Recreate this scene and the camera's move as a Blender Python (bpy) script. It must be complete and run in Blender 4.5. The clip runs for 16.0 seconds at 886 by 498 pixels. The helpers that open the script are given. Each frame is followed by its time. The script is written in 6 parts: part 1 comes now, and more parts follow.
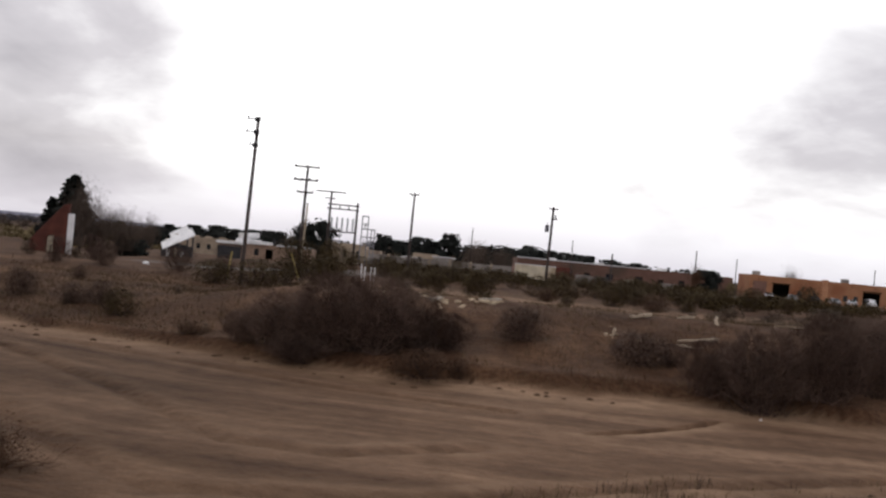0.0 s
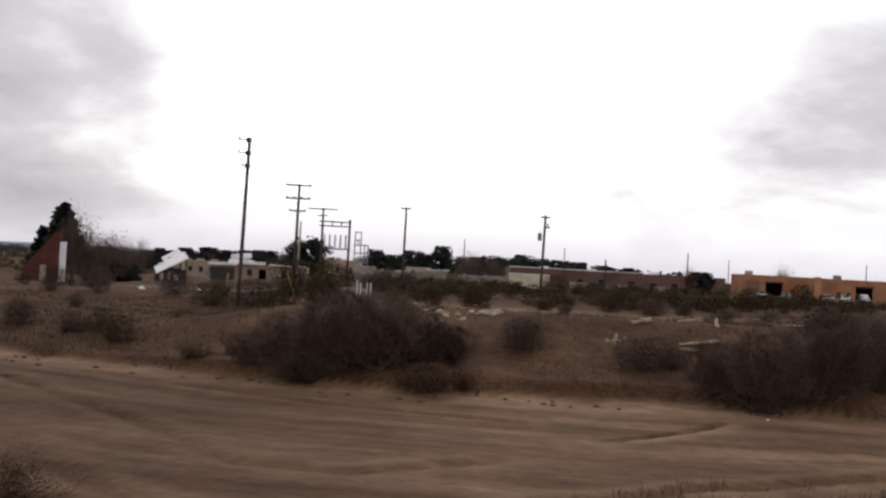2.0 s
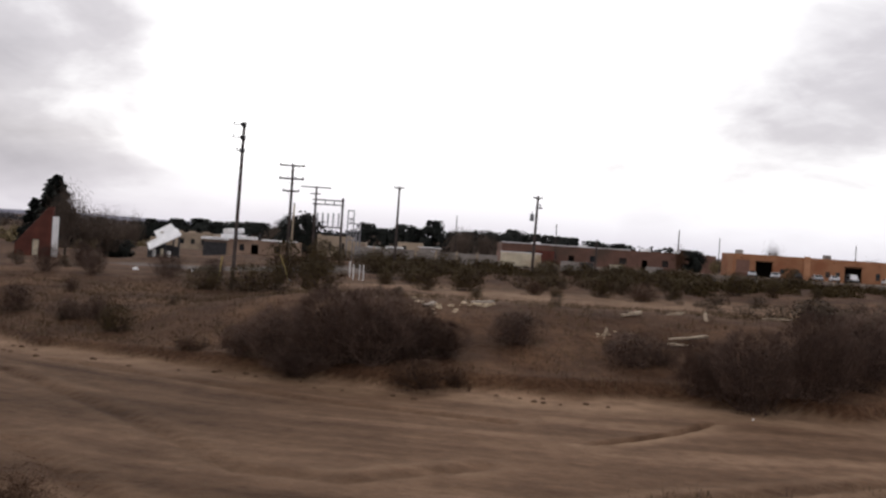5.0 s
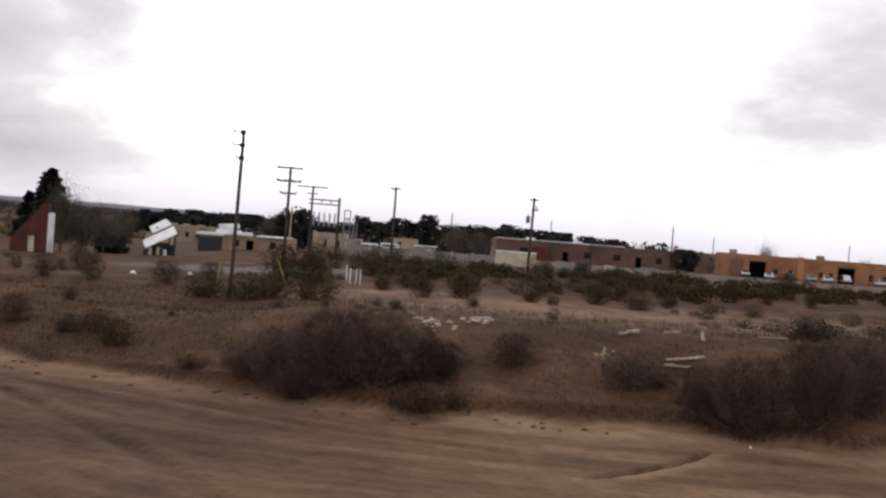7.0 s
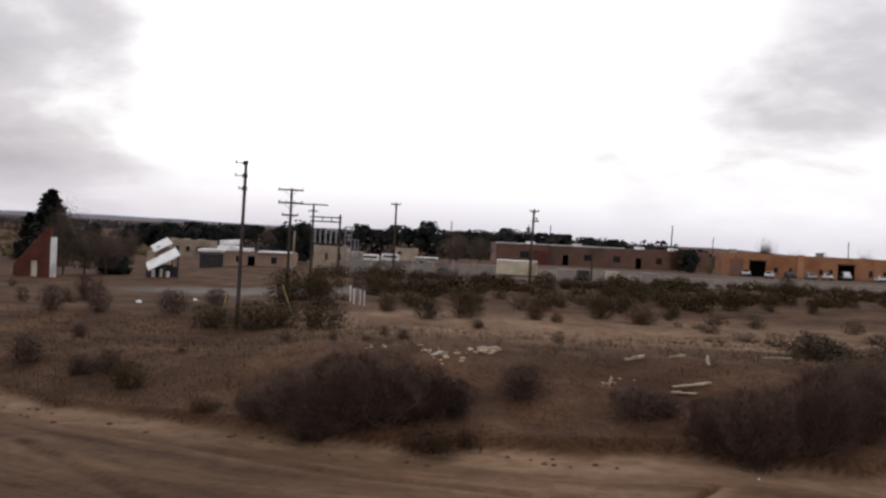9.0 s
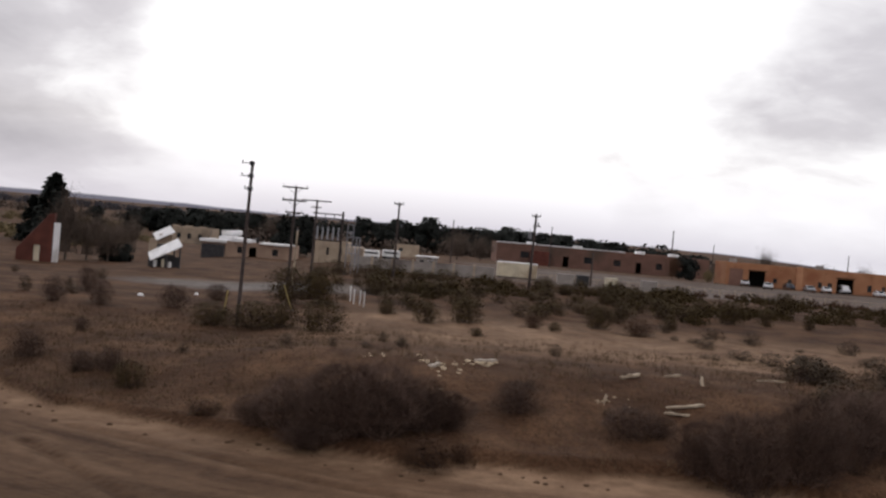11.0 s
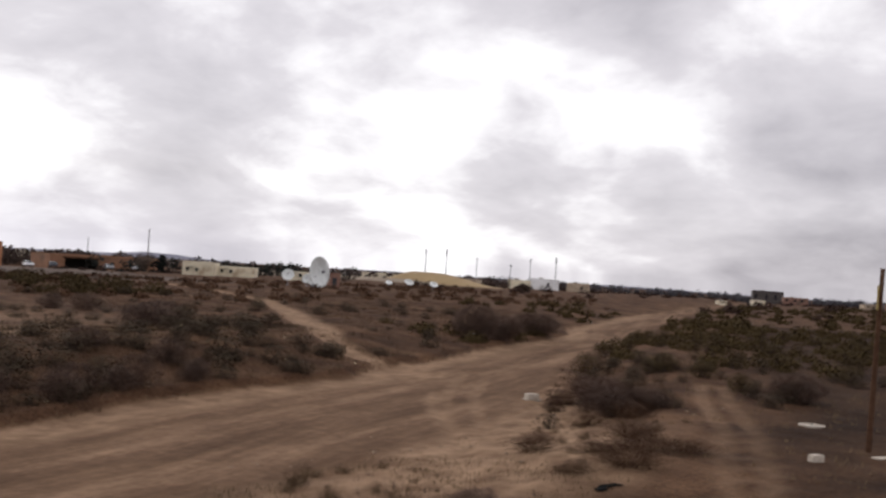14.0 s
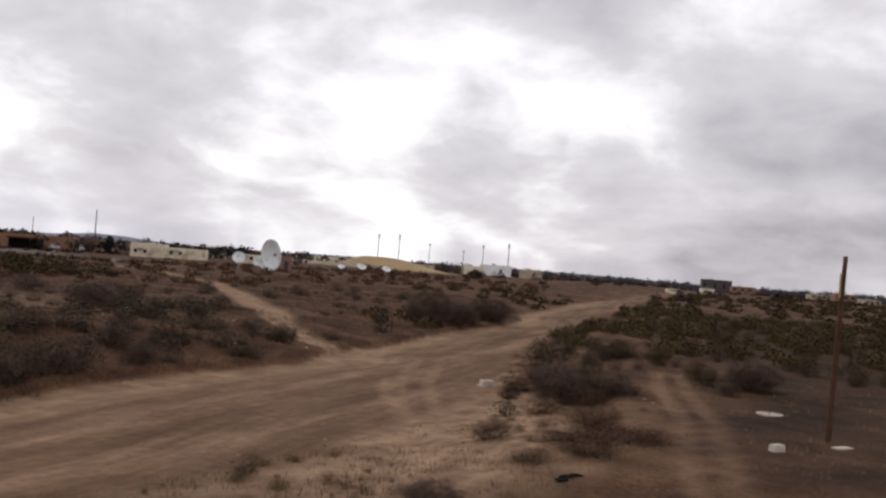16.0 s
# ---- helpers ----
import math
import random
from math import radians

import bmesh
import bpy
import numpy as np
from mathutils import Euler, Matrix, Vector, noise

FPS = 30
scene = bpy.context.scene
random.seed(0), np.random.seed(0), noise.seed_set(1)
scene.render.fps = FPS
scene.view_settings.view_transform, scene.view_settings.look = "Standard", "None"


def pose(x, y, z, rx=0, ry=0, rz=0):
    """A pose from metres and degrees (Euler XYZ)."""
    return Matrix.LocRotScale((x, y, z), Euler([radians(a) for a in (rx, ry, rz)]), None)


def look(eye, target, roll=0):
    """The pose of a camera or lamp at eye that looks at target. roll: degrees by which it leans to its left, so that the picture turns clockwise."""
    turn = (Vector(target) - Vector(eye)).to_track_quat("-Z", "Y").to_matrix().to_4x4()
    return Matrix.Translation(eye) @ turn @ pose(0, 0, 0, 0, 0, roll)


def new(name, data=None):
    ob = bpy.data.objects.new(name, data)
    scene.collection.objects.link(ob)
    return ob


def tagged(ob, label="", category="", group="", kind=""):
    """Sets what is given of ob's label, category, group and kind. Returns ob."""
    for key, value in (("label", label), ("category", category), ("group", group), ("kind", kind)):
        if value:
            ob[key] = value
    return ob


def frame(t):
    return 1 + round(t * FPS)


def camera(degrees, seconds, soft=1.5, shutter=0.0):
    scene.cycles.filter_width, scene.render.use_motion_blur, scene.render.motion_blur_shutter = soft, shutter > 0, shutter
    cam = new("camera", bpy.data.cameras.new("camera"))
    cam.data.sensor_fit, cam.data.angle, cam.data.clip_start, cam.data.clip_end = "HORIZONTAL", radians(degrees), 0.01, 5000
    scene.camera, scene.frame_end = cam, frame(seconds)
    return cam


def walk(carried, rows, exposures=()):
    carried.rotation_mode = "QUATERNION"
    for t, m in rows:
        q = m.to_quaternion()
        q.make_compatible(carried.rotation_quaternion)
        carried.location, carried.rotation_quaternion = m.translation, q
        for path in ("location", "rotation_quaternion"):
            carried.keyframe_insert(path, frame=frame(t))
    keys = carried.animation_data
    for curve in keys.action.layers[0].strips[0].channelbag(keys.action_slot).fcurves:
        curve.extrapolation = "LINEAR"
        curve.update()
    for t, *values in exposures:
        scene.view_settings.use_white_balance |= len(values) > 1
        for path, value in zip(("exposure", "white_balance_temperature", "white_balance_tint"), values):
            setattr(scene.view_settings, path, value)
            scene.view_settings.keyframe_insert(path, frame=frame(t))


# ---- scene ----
cam = camera(47.07, 16.0, soft=2.5, shutter=0.2)
walk(cam, [
    (0.0, pose(-0.000, -0.000, 2.588, 90.361, -5.462, -0.000)),
    (0.5, pose(-0.056, -0.058, 2.963, 90.318, -3.586, -0.510)),
    (1.0, pose(-0.159, -0.052, 2.860, 89.069, -4.807, 0.051)),
    (1.5, pose(-0.241, -0.153, 2.727, 89.054, -3.557, -0.746)),
    (2.0, pose(-0.305, -0.056, 2.597, 91.092, -3.118, -0.479)),
    (2.5, pose(-0.244, -0.129, 2.423, 90.760, -3.449, -0.746)),
    (3.0, pose(-0.177, -0.180, 2.494, 90.246, -2.763, -1.263)),
    (3.5, pose(-0.279, -0.249, 2.599, 89.307, -3.023, -0.801)),
    (4.0, pose(-0.316, -0.362, 2.794, 89.951, -3.680, -0.685)),
    (6.5, pose(-0.760, -0.632, 4.479, 88.731, -3.733, -1.301)),
    (7.0, pose(-0.810, -0.693, 4.639, 89.045, -4.385, -1.309)),
    (7.5, pose(-0.774, -0.895, 4.976, 89.679, -4.883, -1.136)),
    (8.0, pose(-0.937, -1.090, 5.155, 90.257, -5.585, -1.158)),
    (8.5, pose(-1.063, -1.181, 5.581, 90.203, -4.890, -1.290)),
    (9.0, pose(-1.178, -1.178, 6.021, 89.149, -2.753, -1.382)),
    (11.5, pose(-1.407, -1.845, 6.882, 88.809, -5.290, -1.299)),
    (12.0, pose(-1.631, -1.987, 6.806, 89.769, -4.749, -1.329)),
    (12.5, pose(-1.724, -2.122, 6.660, 89.698, -3.916, -1.636)),
    (12.8, pose(-1.547, -2.458, 6.615, 89.900, -1.352, -10.404)),
    (13.0, pose(-1.243, -2.670, 6.600, 87.664, 2.142, -18.715)),
    (13.3, pose(-1.872, -2.633, 6.242, 89.020, 2.638, -32.574)),
    (13.5, pose(-1.903, -2.835, 6.278, 88.909, 1.302, -41.478)),
    (13.6, pose(-1.965, -2.572, 6.255, 89.276, 1.764, -46.301)),
    (14.0, pose(-2.177, -2.013, 6.140, 90.884, -3.715, -53.728)),
    (14.5, pose(-1.600, -1.520, 5.893, 91.989, -5.182, -55.498)),
    (15.0, pose(-1.310, -1.304, 5.906, 91.280, -5.300, -55.997)),
    (15.5, pose(-1.229, -1.193, 5.947, 90.580, -4.249, -56.139)),
    (16.0, pose(-1.186, -1.083, 5.999, 90.262, -4.450, -56.416)),
], exposures=[(0.0, -0.03), (0.5, -0.24), (1.0, -0.02), (1.5, 0.14), (2.0, -0.06), (2.5, -0.26), (3.0, -0.2), (3.5, 0.0), (4.0, 0.02), (6.5, 0.04), (7.0, 0.14), (7.5, 0.04), (8.0, -0.2), (8.5, -0.13), (9.0, -0.05), (11.5, -0.04), (12.0, 0.02), (12.5, 0.06), (13.0, 0.02), (13.3, 0.25), (13.5, 0.4), (13.8, 0.3), (14.2, 0.05), (15.0, -0.04), (15.5, 0.03), (16.0, 0.1)])

# ---- light: an overcast sky, brightest behind thin cloud ahead ----
SUN_DIR = Vector((-0.08, 0.88, 0.52)).normalized()
world = bpy.data.worlds.new("overcast_sky")
scene.world = world
world.use_nodes = True
wt = world.node_tree
wt.nodes.clear()


def wnode(kind, **values):
    n = wt.nodes.new(kind)
    for key, value in values.items():
        n.inputs[key].default_value = value
    return n


def wmath(op, a, b=None):
    n = wt.nodes.new("ShaderNodeMath")
    n.operation = op
    for i, s in enumerate((a, b)):
        if s is None:
            continue
        if isinstance(s, (int, float)):
            n.inputs[i].default_value = s
        else:
            wt.links.new(s, n.inputs[i])
    return n.outputs[0]


CLOUD_SHIFT = 7.9
coord = wt.nodes.new("ShaderNodeTexCoord")
sep = wt.nodes.new("ShaderNodeSeparateXYZ")
wt.links.new(coord.outputs["Generated"], sep.inputs[0])
up = wmath("ADD", wmath("MAXIMUM", sep.outputs[2], 0.0), 0.36)
flat = wt.nodes.new("ShaderNodeCombineXYZ")
wt.links.new(wmath("ADD", wmath("DIVIDE", sep.outputs[0], up), CLOUD_SHIFT), flat.inputs[0])
wt.links.new(wmath("DIVIDE", sep.outputs[1], up), flat.inputs[1])
big = wnode("ShaderNodeTexNoise", Scale=1.75, Detail=6.0, Roughness=0.5, Distortion=0.25)
wt.links.new(flat.outputs[0], big.inputs["Vector"])
fine = wnode("ShaderNodeTexNoise", Scale=5.0, Detail=5.0, Roughness=0.55, Distortion=0.3)
wt.links.new(flat.outputs[0], fine.inputs["Vector"])
cloud = wmath("ADD", wmath("ADD", wmath("MULTIPLY", big.outputs[0], 0.56), 0.12), wmath("MULTIPLY", fine.outputs[0], 0.22))
# thinner cloud towards the hidden sun
dot = wt.nodes.new("ShaderNodeVectorMath")
dot.operation = "DOT_PRODUCT"
wt.links.new(coord.outputs["Generated"], dot.inputs[0])
dot.inputs[1].default_value = Vector((-0.03, 0.965, 0.19)).normalized()
near_sun = wmath("POWER", wmath("MAXIMUM", dot.outputs["Value"], 0.0), 34.0)
wide_glow = wmath("POWER", wmath("MAXIMUM", dot.outputs["Value"], 0.0), 6.0)
bright = wmath("ADD", cloud, wmath("ADD", wmath("MULTIPLY", near_sun, 0.40), wmath("MULTIPLY", wide_glow, 0.10)))
# heavier banks of cloud (dark above zero) and thin places between them: azimuth, elevation, tightness, weight
for az, el, tight, dark in ((-22, 12, 50.0, 0.15), (21, 9, 70.0, 0.04), (78, 3, 14.0, 0.03), (-22, 3.9, 500.0, 0.12), (-20, 6.6, 900.0, -0.12), (-16.5, 9.5, 500.0, 0.06),
                            (3.4, 4.4, 1600.0, 0.10), (5.6, 4.6, 1600.0, 0.13), (8.0, 4.7, 1600.0, 0.13), (10.2, 4.9, 1600.0, 0.09), (14.5, 9.6, 360.0, 0.06), (23, 7.2, 500.0, 0.04), (17.4, 5.3, 900.0, 0.04), (30, 9.5, 150.0, -0.05),
                            (50.5, 8.0, 900.0, -0.045), (55.5, 8.4, 900.0, -0.055), (61.5, 8.7, 900.0, -0.06), (66, 8.6, 900.0, -0.05), (75, 11.8, 360.0, -0.06), (52.5, 3.7, 1200.0, -0.07), (68.5, 6.4, 1200.0, -0.06), (44.5, 4.3, 400.0, -0.03),
                            (64, 13.6, 220.0, 0.05), (41, 7.8, 300.0, 0.04), (66.5, 4.0, 700.0, 0.03), (57.5, 5.7, 1000.0, 0.05), (77, 7.0, 220.0, 0.05), (81, 4.5, 120.0, 0.075), (73, 4.2, 500.0, 0.035)):
    bank = wt.nodes.new("ShaderNodeVectorMath")
    bank.operation = "DOT_PRODUCT"
    wt.links.new(coord.outputs["Generated"], bank.inputs[0])
    bank.inputs[1].default_value = (math.sin(radians(az)) * math.cos(radians(el)), math.cos(radians(az)) * math.cos(radians(el)), math.sin(radians(el)))
    bright = wmath("SUBTRACT", bright, wmath("MULTIPLY", wmath("POWER", wmath("MAXIMUM", bank.outputs["Value"], 0.0), tight), dark))
ramp = wt.nodes.new("ShaderNodeValToRGB")
ramp.color_ramp.elements[0].position, ramp.color_ramp.elements[0].color = 0.32, (0.36, 0.34, 0.375, 1)
ramp.color_ramp.elements[1].position, ramp.color_ramp.elements[1].color = 0.75, (1.35, 1.34, 1.36, 1)
mid = ramp.color_ramp.elements.new(0.50)
mid.color = (0.67, 0.64, 0.675, 1)
hi = ramp.color_ramp.elements.new(0.585)
hi.color = (1.02, 1.0, 1.02, 1)
wt.links.new(bright, ramp.inputs[0])
sky = wt.nodes.new("ShaderNodeTexSky")
sky.sky_type, sky.sun_disc = "NISHITA", False
sky.sun_elevation, sky.sun_rotation = math.asin(SUN_DIR.z), math.atan2(SUN_DIR.x, SUN_DIR.y)
blend = wt.nodes.new("ShaderNodeMixRGB")
blend.blend_type = "ADD"
blend.inputs[0].default_value = 0.005
# pale lavender haze low over the northern horizon
haze = wt.nodes.new("ShaderNodeMixRGB")
low = wmath("POWER", wmath("MAXIMUM", wmath("SUBTRACT", 1.0, wmath("DIVIDE", wmath("ABSOLUTE", sep.outputs[2]), 0.075)), 0.0), 0.9)
north = wmath("POWER", wmath("MAXIMUM", sep.outputs[1], 0.0), 4.0)
wt.links.new(wmath("MULTIPLY", low, north), haze.inputs[0])
wt.links.new(ramp.outputs[0], haze.inputs[1])
haze.inputs[2].default_value = (0.62, 0.615, 0.72, 1)
wt.links.new(haze.outputs[0], blend.inputs[1])
wt.links.new(sky.outputs[0], blend.inputs[2])
bg = wt.nodes.new("ShaderNodeBackground")
bg.inputs[1].default_value = 1.0
wt.links.new(blend.outputs[0], bg.inputs[0])
wout = wt.nodes.new("ShaderNodeOutputWorld")
wt.links.new(bg.outputs[0], wout.inputs[0])

sun = new("sun", bpy.data.lights.new("sun", "SUN"))
sun.data.energy, sun.data.angle, sun.data.color = 0.5, radians(25), (1.0, 0.95, 0.88)
sun.matrix_world = look(SUN_DIR * 100, (0, 0, 0))


# ---- materials ----
def material(name, dark, light, scale=3.0, rough=0.85, bump=0.25, fine_scale=40.0, metal=0.0, vary=0.12, dirt=None, spec=0.3):
    """Two scales of noise between two colours, dirt patches, a small shift from object to object."""
    m = bpy.data.materials.new(name)
    m.use_nodes = True
    nt = m.node_tree
    b = nt.nodes["Principled BSDF"]
    b.inputs["Roughness"].default_value, b.inputs["Metallic"].default_value = rough, metal
    b.inputs["Specular IOR Level"].default_value = spec
    tc = nt.nodes.new("ShaderNodeTexCoord")
    geo = nt.nodes.new("ShaderNodeNewGeometry")
    n1, n2 = nt.nodes.new("ShaderNodeTexNoise"), nt.nodes.new("ShaderNodeTexNoise")
    n1.inputs["Scale"].default_value, n1.inputs["Detail"].default_value = scale, 5
    n2.inputs["Scale"].default_value, n2.inputs["Detail"].default_value = fine_scale, 3
    for n in (n1, n2):
        nt.links.new(tc.outputs["Object"], n.inputs["Vector"])
    add = nt.nodes.new("ShaderNodeMath")
    add.operation = "MULTIPLY_ADD"
    add.inputs[1].default_value = 0.4
    nt.links.new(n2.outputs[0], add.inputs[0])
    half = nt.nodes.new("ShaderNodeMath")
    half.operation = "MULTIPLY"
    half.inputs[1].default_value = 0.6
    nt.links.new(n1.outputs[0], half.inputs[0])
    nt.links.new(half.outputs[0], add.inputs[2])
    r = nt.nodes.new("ShaderNodeValToRGB")
    r.color_ramp.elements[0].position, r.color_ramp.elements[0].color = 0.36, (*dark, 1)
    r.color_ramp.elements[1].position, r.color_ramp.elements[1].color = 0.64, (*light, 1)
    nt.links.new(add.outputs[0], r.inputs[0])
    colour = r.outputs[0]
    if dirt:
        n3 = nt.nodes.new("ShaderNodeTexNoise")
        n3.inputs["Scale"].default_value, n3.inputs["Detail"].default_value = scale * 0.35, 6
        nt.links.new(tc.outputs["Object"], n3.inputs["Vector"])
        r3 = nt.nodes.new("ShaderNodeValToRGB")
        r3.color_ramp.elements[0].position, r3.color_ramp.elements[1].position = 0.52, 0.68
        nt.links.new(n3.outputs[0], r3.inputs[0])
        mx = nt.nodes.new("ShaderNodeMixRGB")
        mx.inputs[2].default_value = (*dirt, 1)
        nt.links.new(r3.outputs[0], mx.inputs[0])
        nt.links.new(colour, mx.inputs[1])
        colour = mx.outputs[0]
    info = nt.nodes.new("ShaderNodeObjectInfo")
    spread = nt.nodes.new("ShaderNodeMath")
    spread.operation = "ADD"
    nt.links.new(info.outputs["Random"], spread.inputs[0])
    nt.links.new(geo.outputs["Random Per Island"], spread.inputs[1])
    rng = nt.nodes.new("ShaderNodeMapRange")
    rng.inputs["From Max"].default_value = 2.0
    rng.inputs["To Min"].default_value, rng.inputs["To Max"].default_value = 1 - 2 * vary, 1 + 2 * vary
    nt.links.new(spread.outputs[0], rng.inputs["Value"])
    hsv = nt.nodes.new("ShaderNodeHueSaturation")
    nt.links.new(rng.outputs[0], hsv.inputs["Value"])
    nt.links.new(colour, hsv.inputs["Color"])
    nt.links.new(hsv.outputs[0], b.inputs["Base Color"])
    if bump:
        bp = nt.nodes.new("ShaderNodeBump")
        bp.inputs["Strength"].default_value, bp.inputs["Distance"].default_value = bump, 0.05
        nt.links.new(add.outputs[0], bp.inputs["Height"])
        nt.links.new(bp.outputs[0], b.inputs["Normal"])
    return m


GREY_TWIG = material("grey_brown_twig", (0.040, 0.028, 0.025), (0.090, 0.066, 0.057), 4, vary=0.2, bump=0, spec=0.04)
MAUVE_TWIG = material("mauve_brown_twig", (0.074, 0.048, 0.038), (0.150, 0.102, 0.082), 4, vary=0.2, bump=0, spec=0.04)
# darkened below the twig tones to imitate shade inside the brush
DRY_LEAF = material("dry_grey_leaf", (0.026, 0.0160, 0.0130), (0.058, 0.0365, 0.0290), 3, vary=0.10, bump=0, spec=0.04)
OLIVE_LEAF = material("olive_leaf", (0.038, 0.026, 0.0115), (0.072, 0.051, 0.023), 3, vary=0.12, bump=0, spec=0.04)
WEED_LEAF = material("grey_olive_weed", (0.036, 0.026, 0.0165), (0.070, 0.051, 0.033), 3, vary=0.12, bump=0, spec=0.04)
DULL_WEED = material("dull_brown_weed", (0.050, 0.033, 0.020), (0.088, 0.059, 0.036), 2, vary=0.15, bump=0, spec=0.04)
RUST_LEAF = material("rusty_dry_leaf", (0.050, 0.027, 0.017), (0.10, 0.057, 0.035), 3, vary=0.12, bump=0, spec=0.04)
STRAW = material("dry_straw", (0.10, 0.069, 0.040), (0.19, 0.135, 0.082), 2, vary=0.3, bump=0, spec=0.04)
PINE_LEAF = material("dark_pine_needle", (0.015, 0.017, 0.017), (0.036, 0.039, 0.033), 2, vary=0.3, bump=0, spec=0.04)
# distance haze is mixed into this foliage colour
HAZY_LEAF = material("haze_tinted_far_foliage", (0.060, 0.058, 0.066), (0.10, 0.096, 0.108), 2, vary=0.2, bump=0, spec=0.04)
BARE_TWIG = material("bare_tree_twig", (0.075, 0.056, 0.045), (0.14, 0.11, 0.09), 2, vary=0.25, bump=0, spec=0.04)
YELLOW_LEAF = material("pale_yellow_scrub", (0.10, 0.075, 0.040), (0.18, 0.14, 0.075), 2, vary=0.25, bump=0, spec=0.04)
BARK = material("dark_bark", (0.035, 0.027, 0.022), (0.09, 0.07, 0.055), 6, bump=0.5)
POLE_WOOD = material("creosoted_pole_wood", (0.030, 0.023, 0.022), (0.075, 0.056, 0.050), 2, fine_scale=25, bump=0.4)
WORN_WOOD = material("weathered_grey_timber", (0.26, 0.20, 0.14), (0.46, 0.38, 0.28), 3, fine_scale=30, bump=0.5, dirt=(0.2, 0.16, 0.12))
BROWN_WOOD = material("weathered_brown_post", (0.042, 0.021, 0.012), (0.086, 0.045, 0.027), 3, fine_scale=30, bump=0.5, spec=0.1)
GALV = material("galvanised_steel", (0.16, 0.16, 0.18), (0.28, 0.28, 0.30), 5, rough=0.5, metal=0.6, bump=0.05)
PORCELAIN = material("grey_porcelain", (0.20, 0.20, 0.22), (0.34, 0.34, 0.36), 5, rough=0.3, bump=0)
ADOBE = material("orange_adobe_stucco", (0.26, 0.118, 0.060), (0.37, 0.178, 0.094), 0.6, fine_scale=9, bump=0.3, dirt=(0.25, 0.10, 0.05))
ADOBE_PALE = material("pale_orange_stucco", (0.34, 0.165, 0.088), (0.44, 0.225, 0.125), 0.6, fine_scale=9, bump=0.3)
BRICK_BROWN = material("red_brown_stucco", (0.155, 0.084, 0.063), (0.235, 0.130, 0.099), 0.5, fine_scale=9, bump=0.3, dirt=(0.12, 0.08, 0.06))
WING_STUCCO = material("weathered_orange_brown_stucco", (0.20, 0.10, 0.058), (0.29, 0.152, 0.092), 0.5, fine_scale=9, bump=0.3, dirt=(0.15, 0.085, 0.055))
TAN_STUCCO = material("tan_stucco", (0.30, 0.235, 0.17), (0.44, 0.35, 0.26), 0.8, fine_scale=12, bump=0.3, dirt=(0.22, 0.17, 0.13))
PINK_STUCCO = material("pinkish_tan_stucco", (0.31, 0.21, 0.155), (0.43, 0.30, 0.22), 0.8, fine_scale=12, bump=0.3)
CREAM_PAINT = material("cream_painted_metal", (0.50, 0.44, 0.32), (0.66, 0.59, 0.45), 1.0, rough=0.6, bump=0.1, dirt=(0.36, 0.28, 0.19))
WHITE_ROOF = material("white_roof_coating", (0.66, 0.66, 0.67), (0.84, 0.83, 0.83), 1.2, rough=0.6, bump=0.1, dirt=(0.5, 0.48, 0.46))
WHITE_PAINT = material("white_paint", (0.68, 0.68, 0.68), (0.82, 0.82, 0.81), 3, rough=0.5, bump=0.05)
FAR_GREY = material("dark_grey_brown_block", (0.052, 0.044, 0.043), (0.085, 0.073, 0.070), 0.5, fine_scale=6, bump=0.3)
GREY_WALL = material("grey_block_wall", (0.21, 0.187, 0.170), (0.32, 0.287, 0.262), 0.8, fine_scale=8, bump=0.4, dirt=(0.13, 0.11, 0.1))
RED_WALL = material("dark_red_plaster", (0.072, 0.022, 0.016), (0.125, 0.040, 0.027), 1.2, fine_scale=12, bump=0.3, dirt=(0.10, 0.035, 0.026))
DARK_METAL = material("dark_painted_steel", (0.02, 0.02, 0.024), (0.05, 0.048, 0.05), 3, rough=0.6, bump=0.05)
# near-black, so the shade of interiors sits in the colour
DARK_ROOM = material("unlit_interior", (0.02, 0.017, 0.016), (0.04, 0.034, 0.03), 2)
CONCRETE = material("pale_concrete", (0.34, 0.29, 0.24), (0.52, 0.46, 0.39), 4, fine_scale=30, bump=0.4, dirt=(0.3, 0.25, 0.2))
RUBBLE = material("pale_rubble_stone", (0.30, 0.23, 0.15), (0.52, 0.43, 0.31), 5, fine_scale=30, bump=0.5, vary=0.2, spec=0.05)
RUBBER = material("black_rubber", (0.008, 0.008, 0.008), (0.018, 0.018, 0.018), 6, rough=0.95, spec=0.02)
YELLOW_MARK = material("faded_yellow_plastic", (0.26, 0.19, 0.06), (0.36, 0.28, 0.10), 4, rough=0.6, bump=0)
STONE = material("field_stone", (0.12, 0.085, 0.060), (0.24, 0.175, 0.125), 5, fine_scale=30, bump=0.5, vary=0.2, spec=0.04)
# blue-grey of distance haze painted onto the hills
HILL = material("haze_tinted_hill", (0.20, 0.20, 0.25), (0.26, 0.26, 0.31), 0.004, bump=0)
GOLD_GRASS = material("golden_dry_grass", (0.26, 0.18, 0.09), (0.36, 0.26, 0.14), 0.1, fine_scale=1.5, bump=0.3)
DIRT_CLOD = material("brown_dirt_clod", (0.055, 0.034, 0.021), (0.105, 0.066, 0.042), 5, fine_scale=30, bump=0.4, vary=0.2, spec=0.02)
SOIL_MOUND = material("tan_soil_mound", (0.20, 0.155, 0.115), (0.30, 0.24, 0.18), 0.3, fine_scale=3, bump=0.4)
CAR_WHITE = material("white_car_paint", (0.70, 0.70, 0.72), (0.80, 0.80, 0.82), 2, rough=0.25, bump=0, spec=0.5)
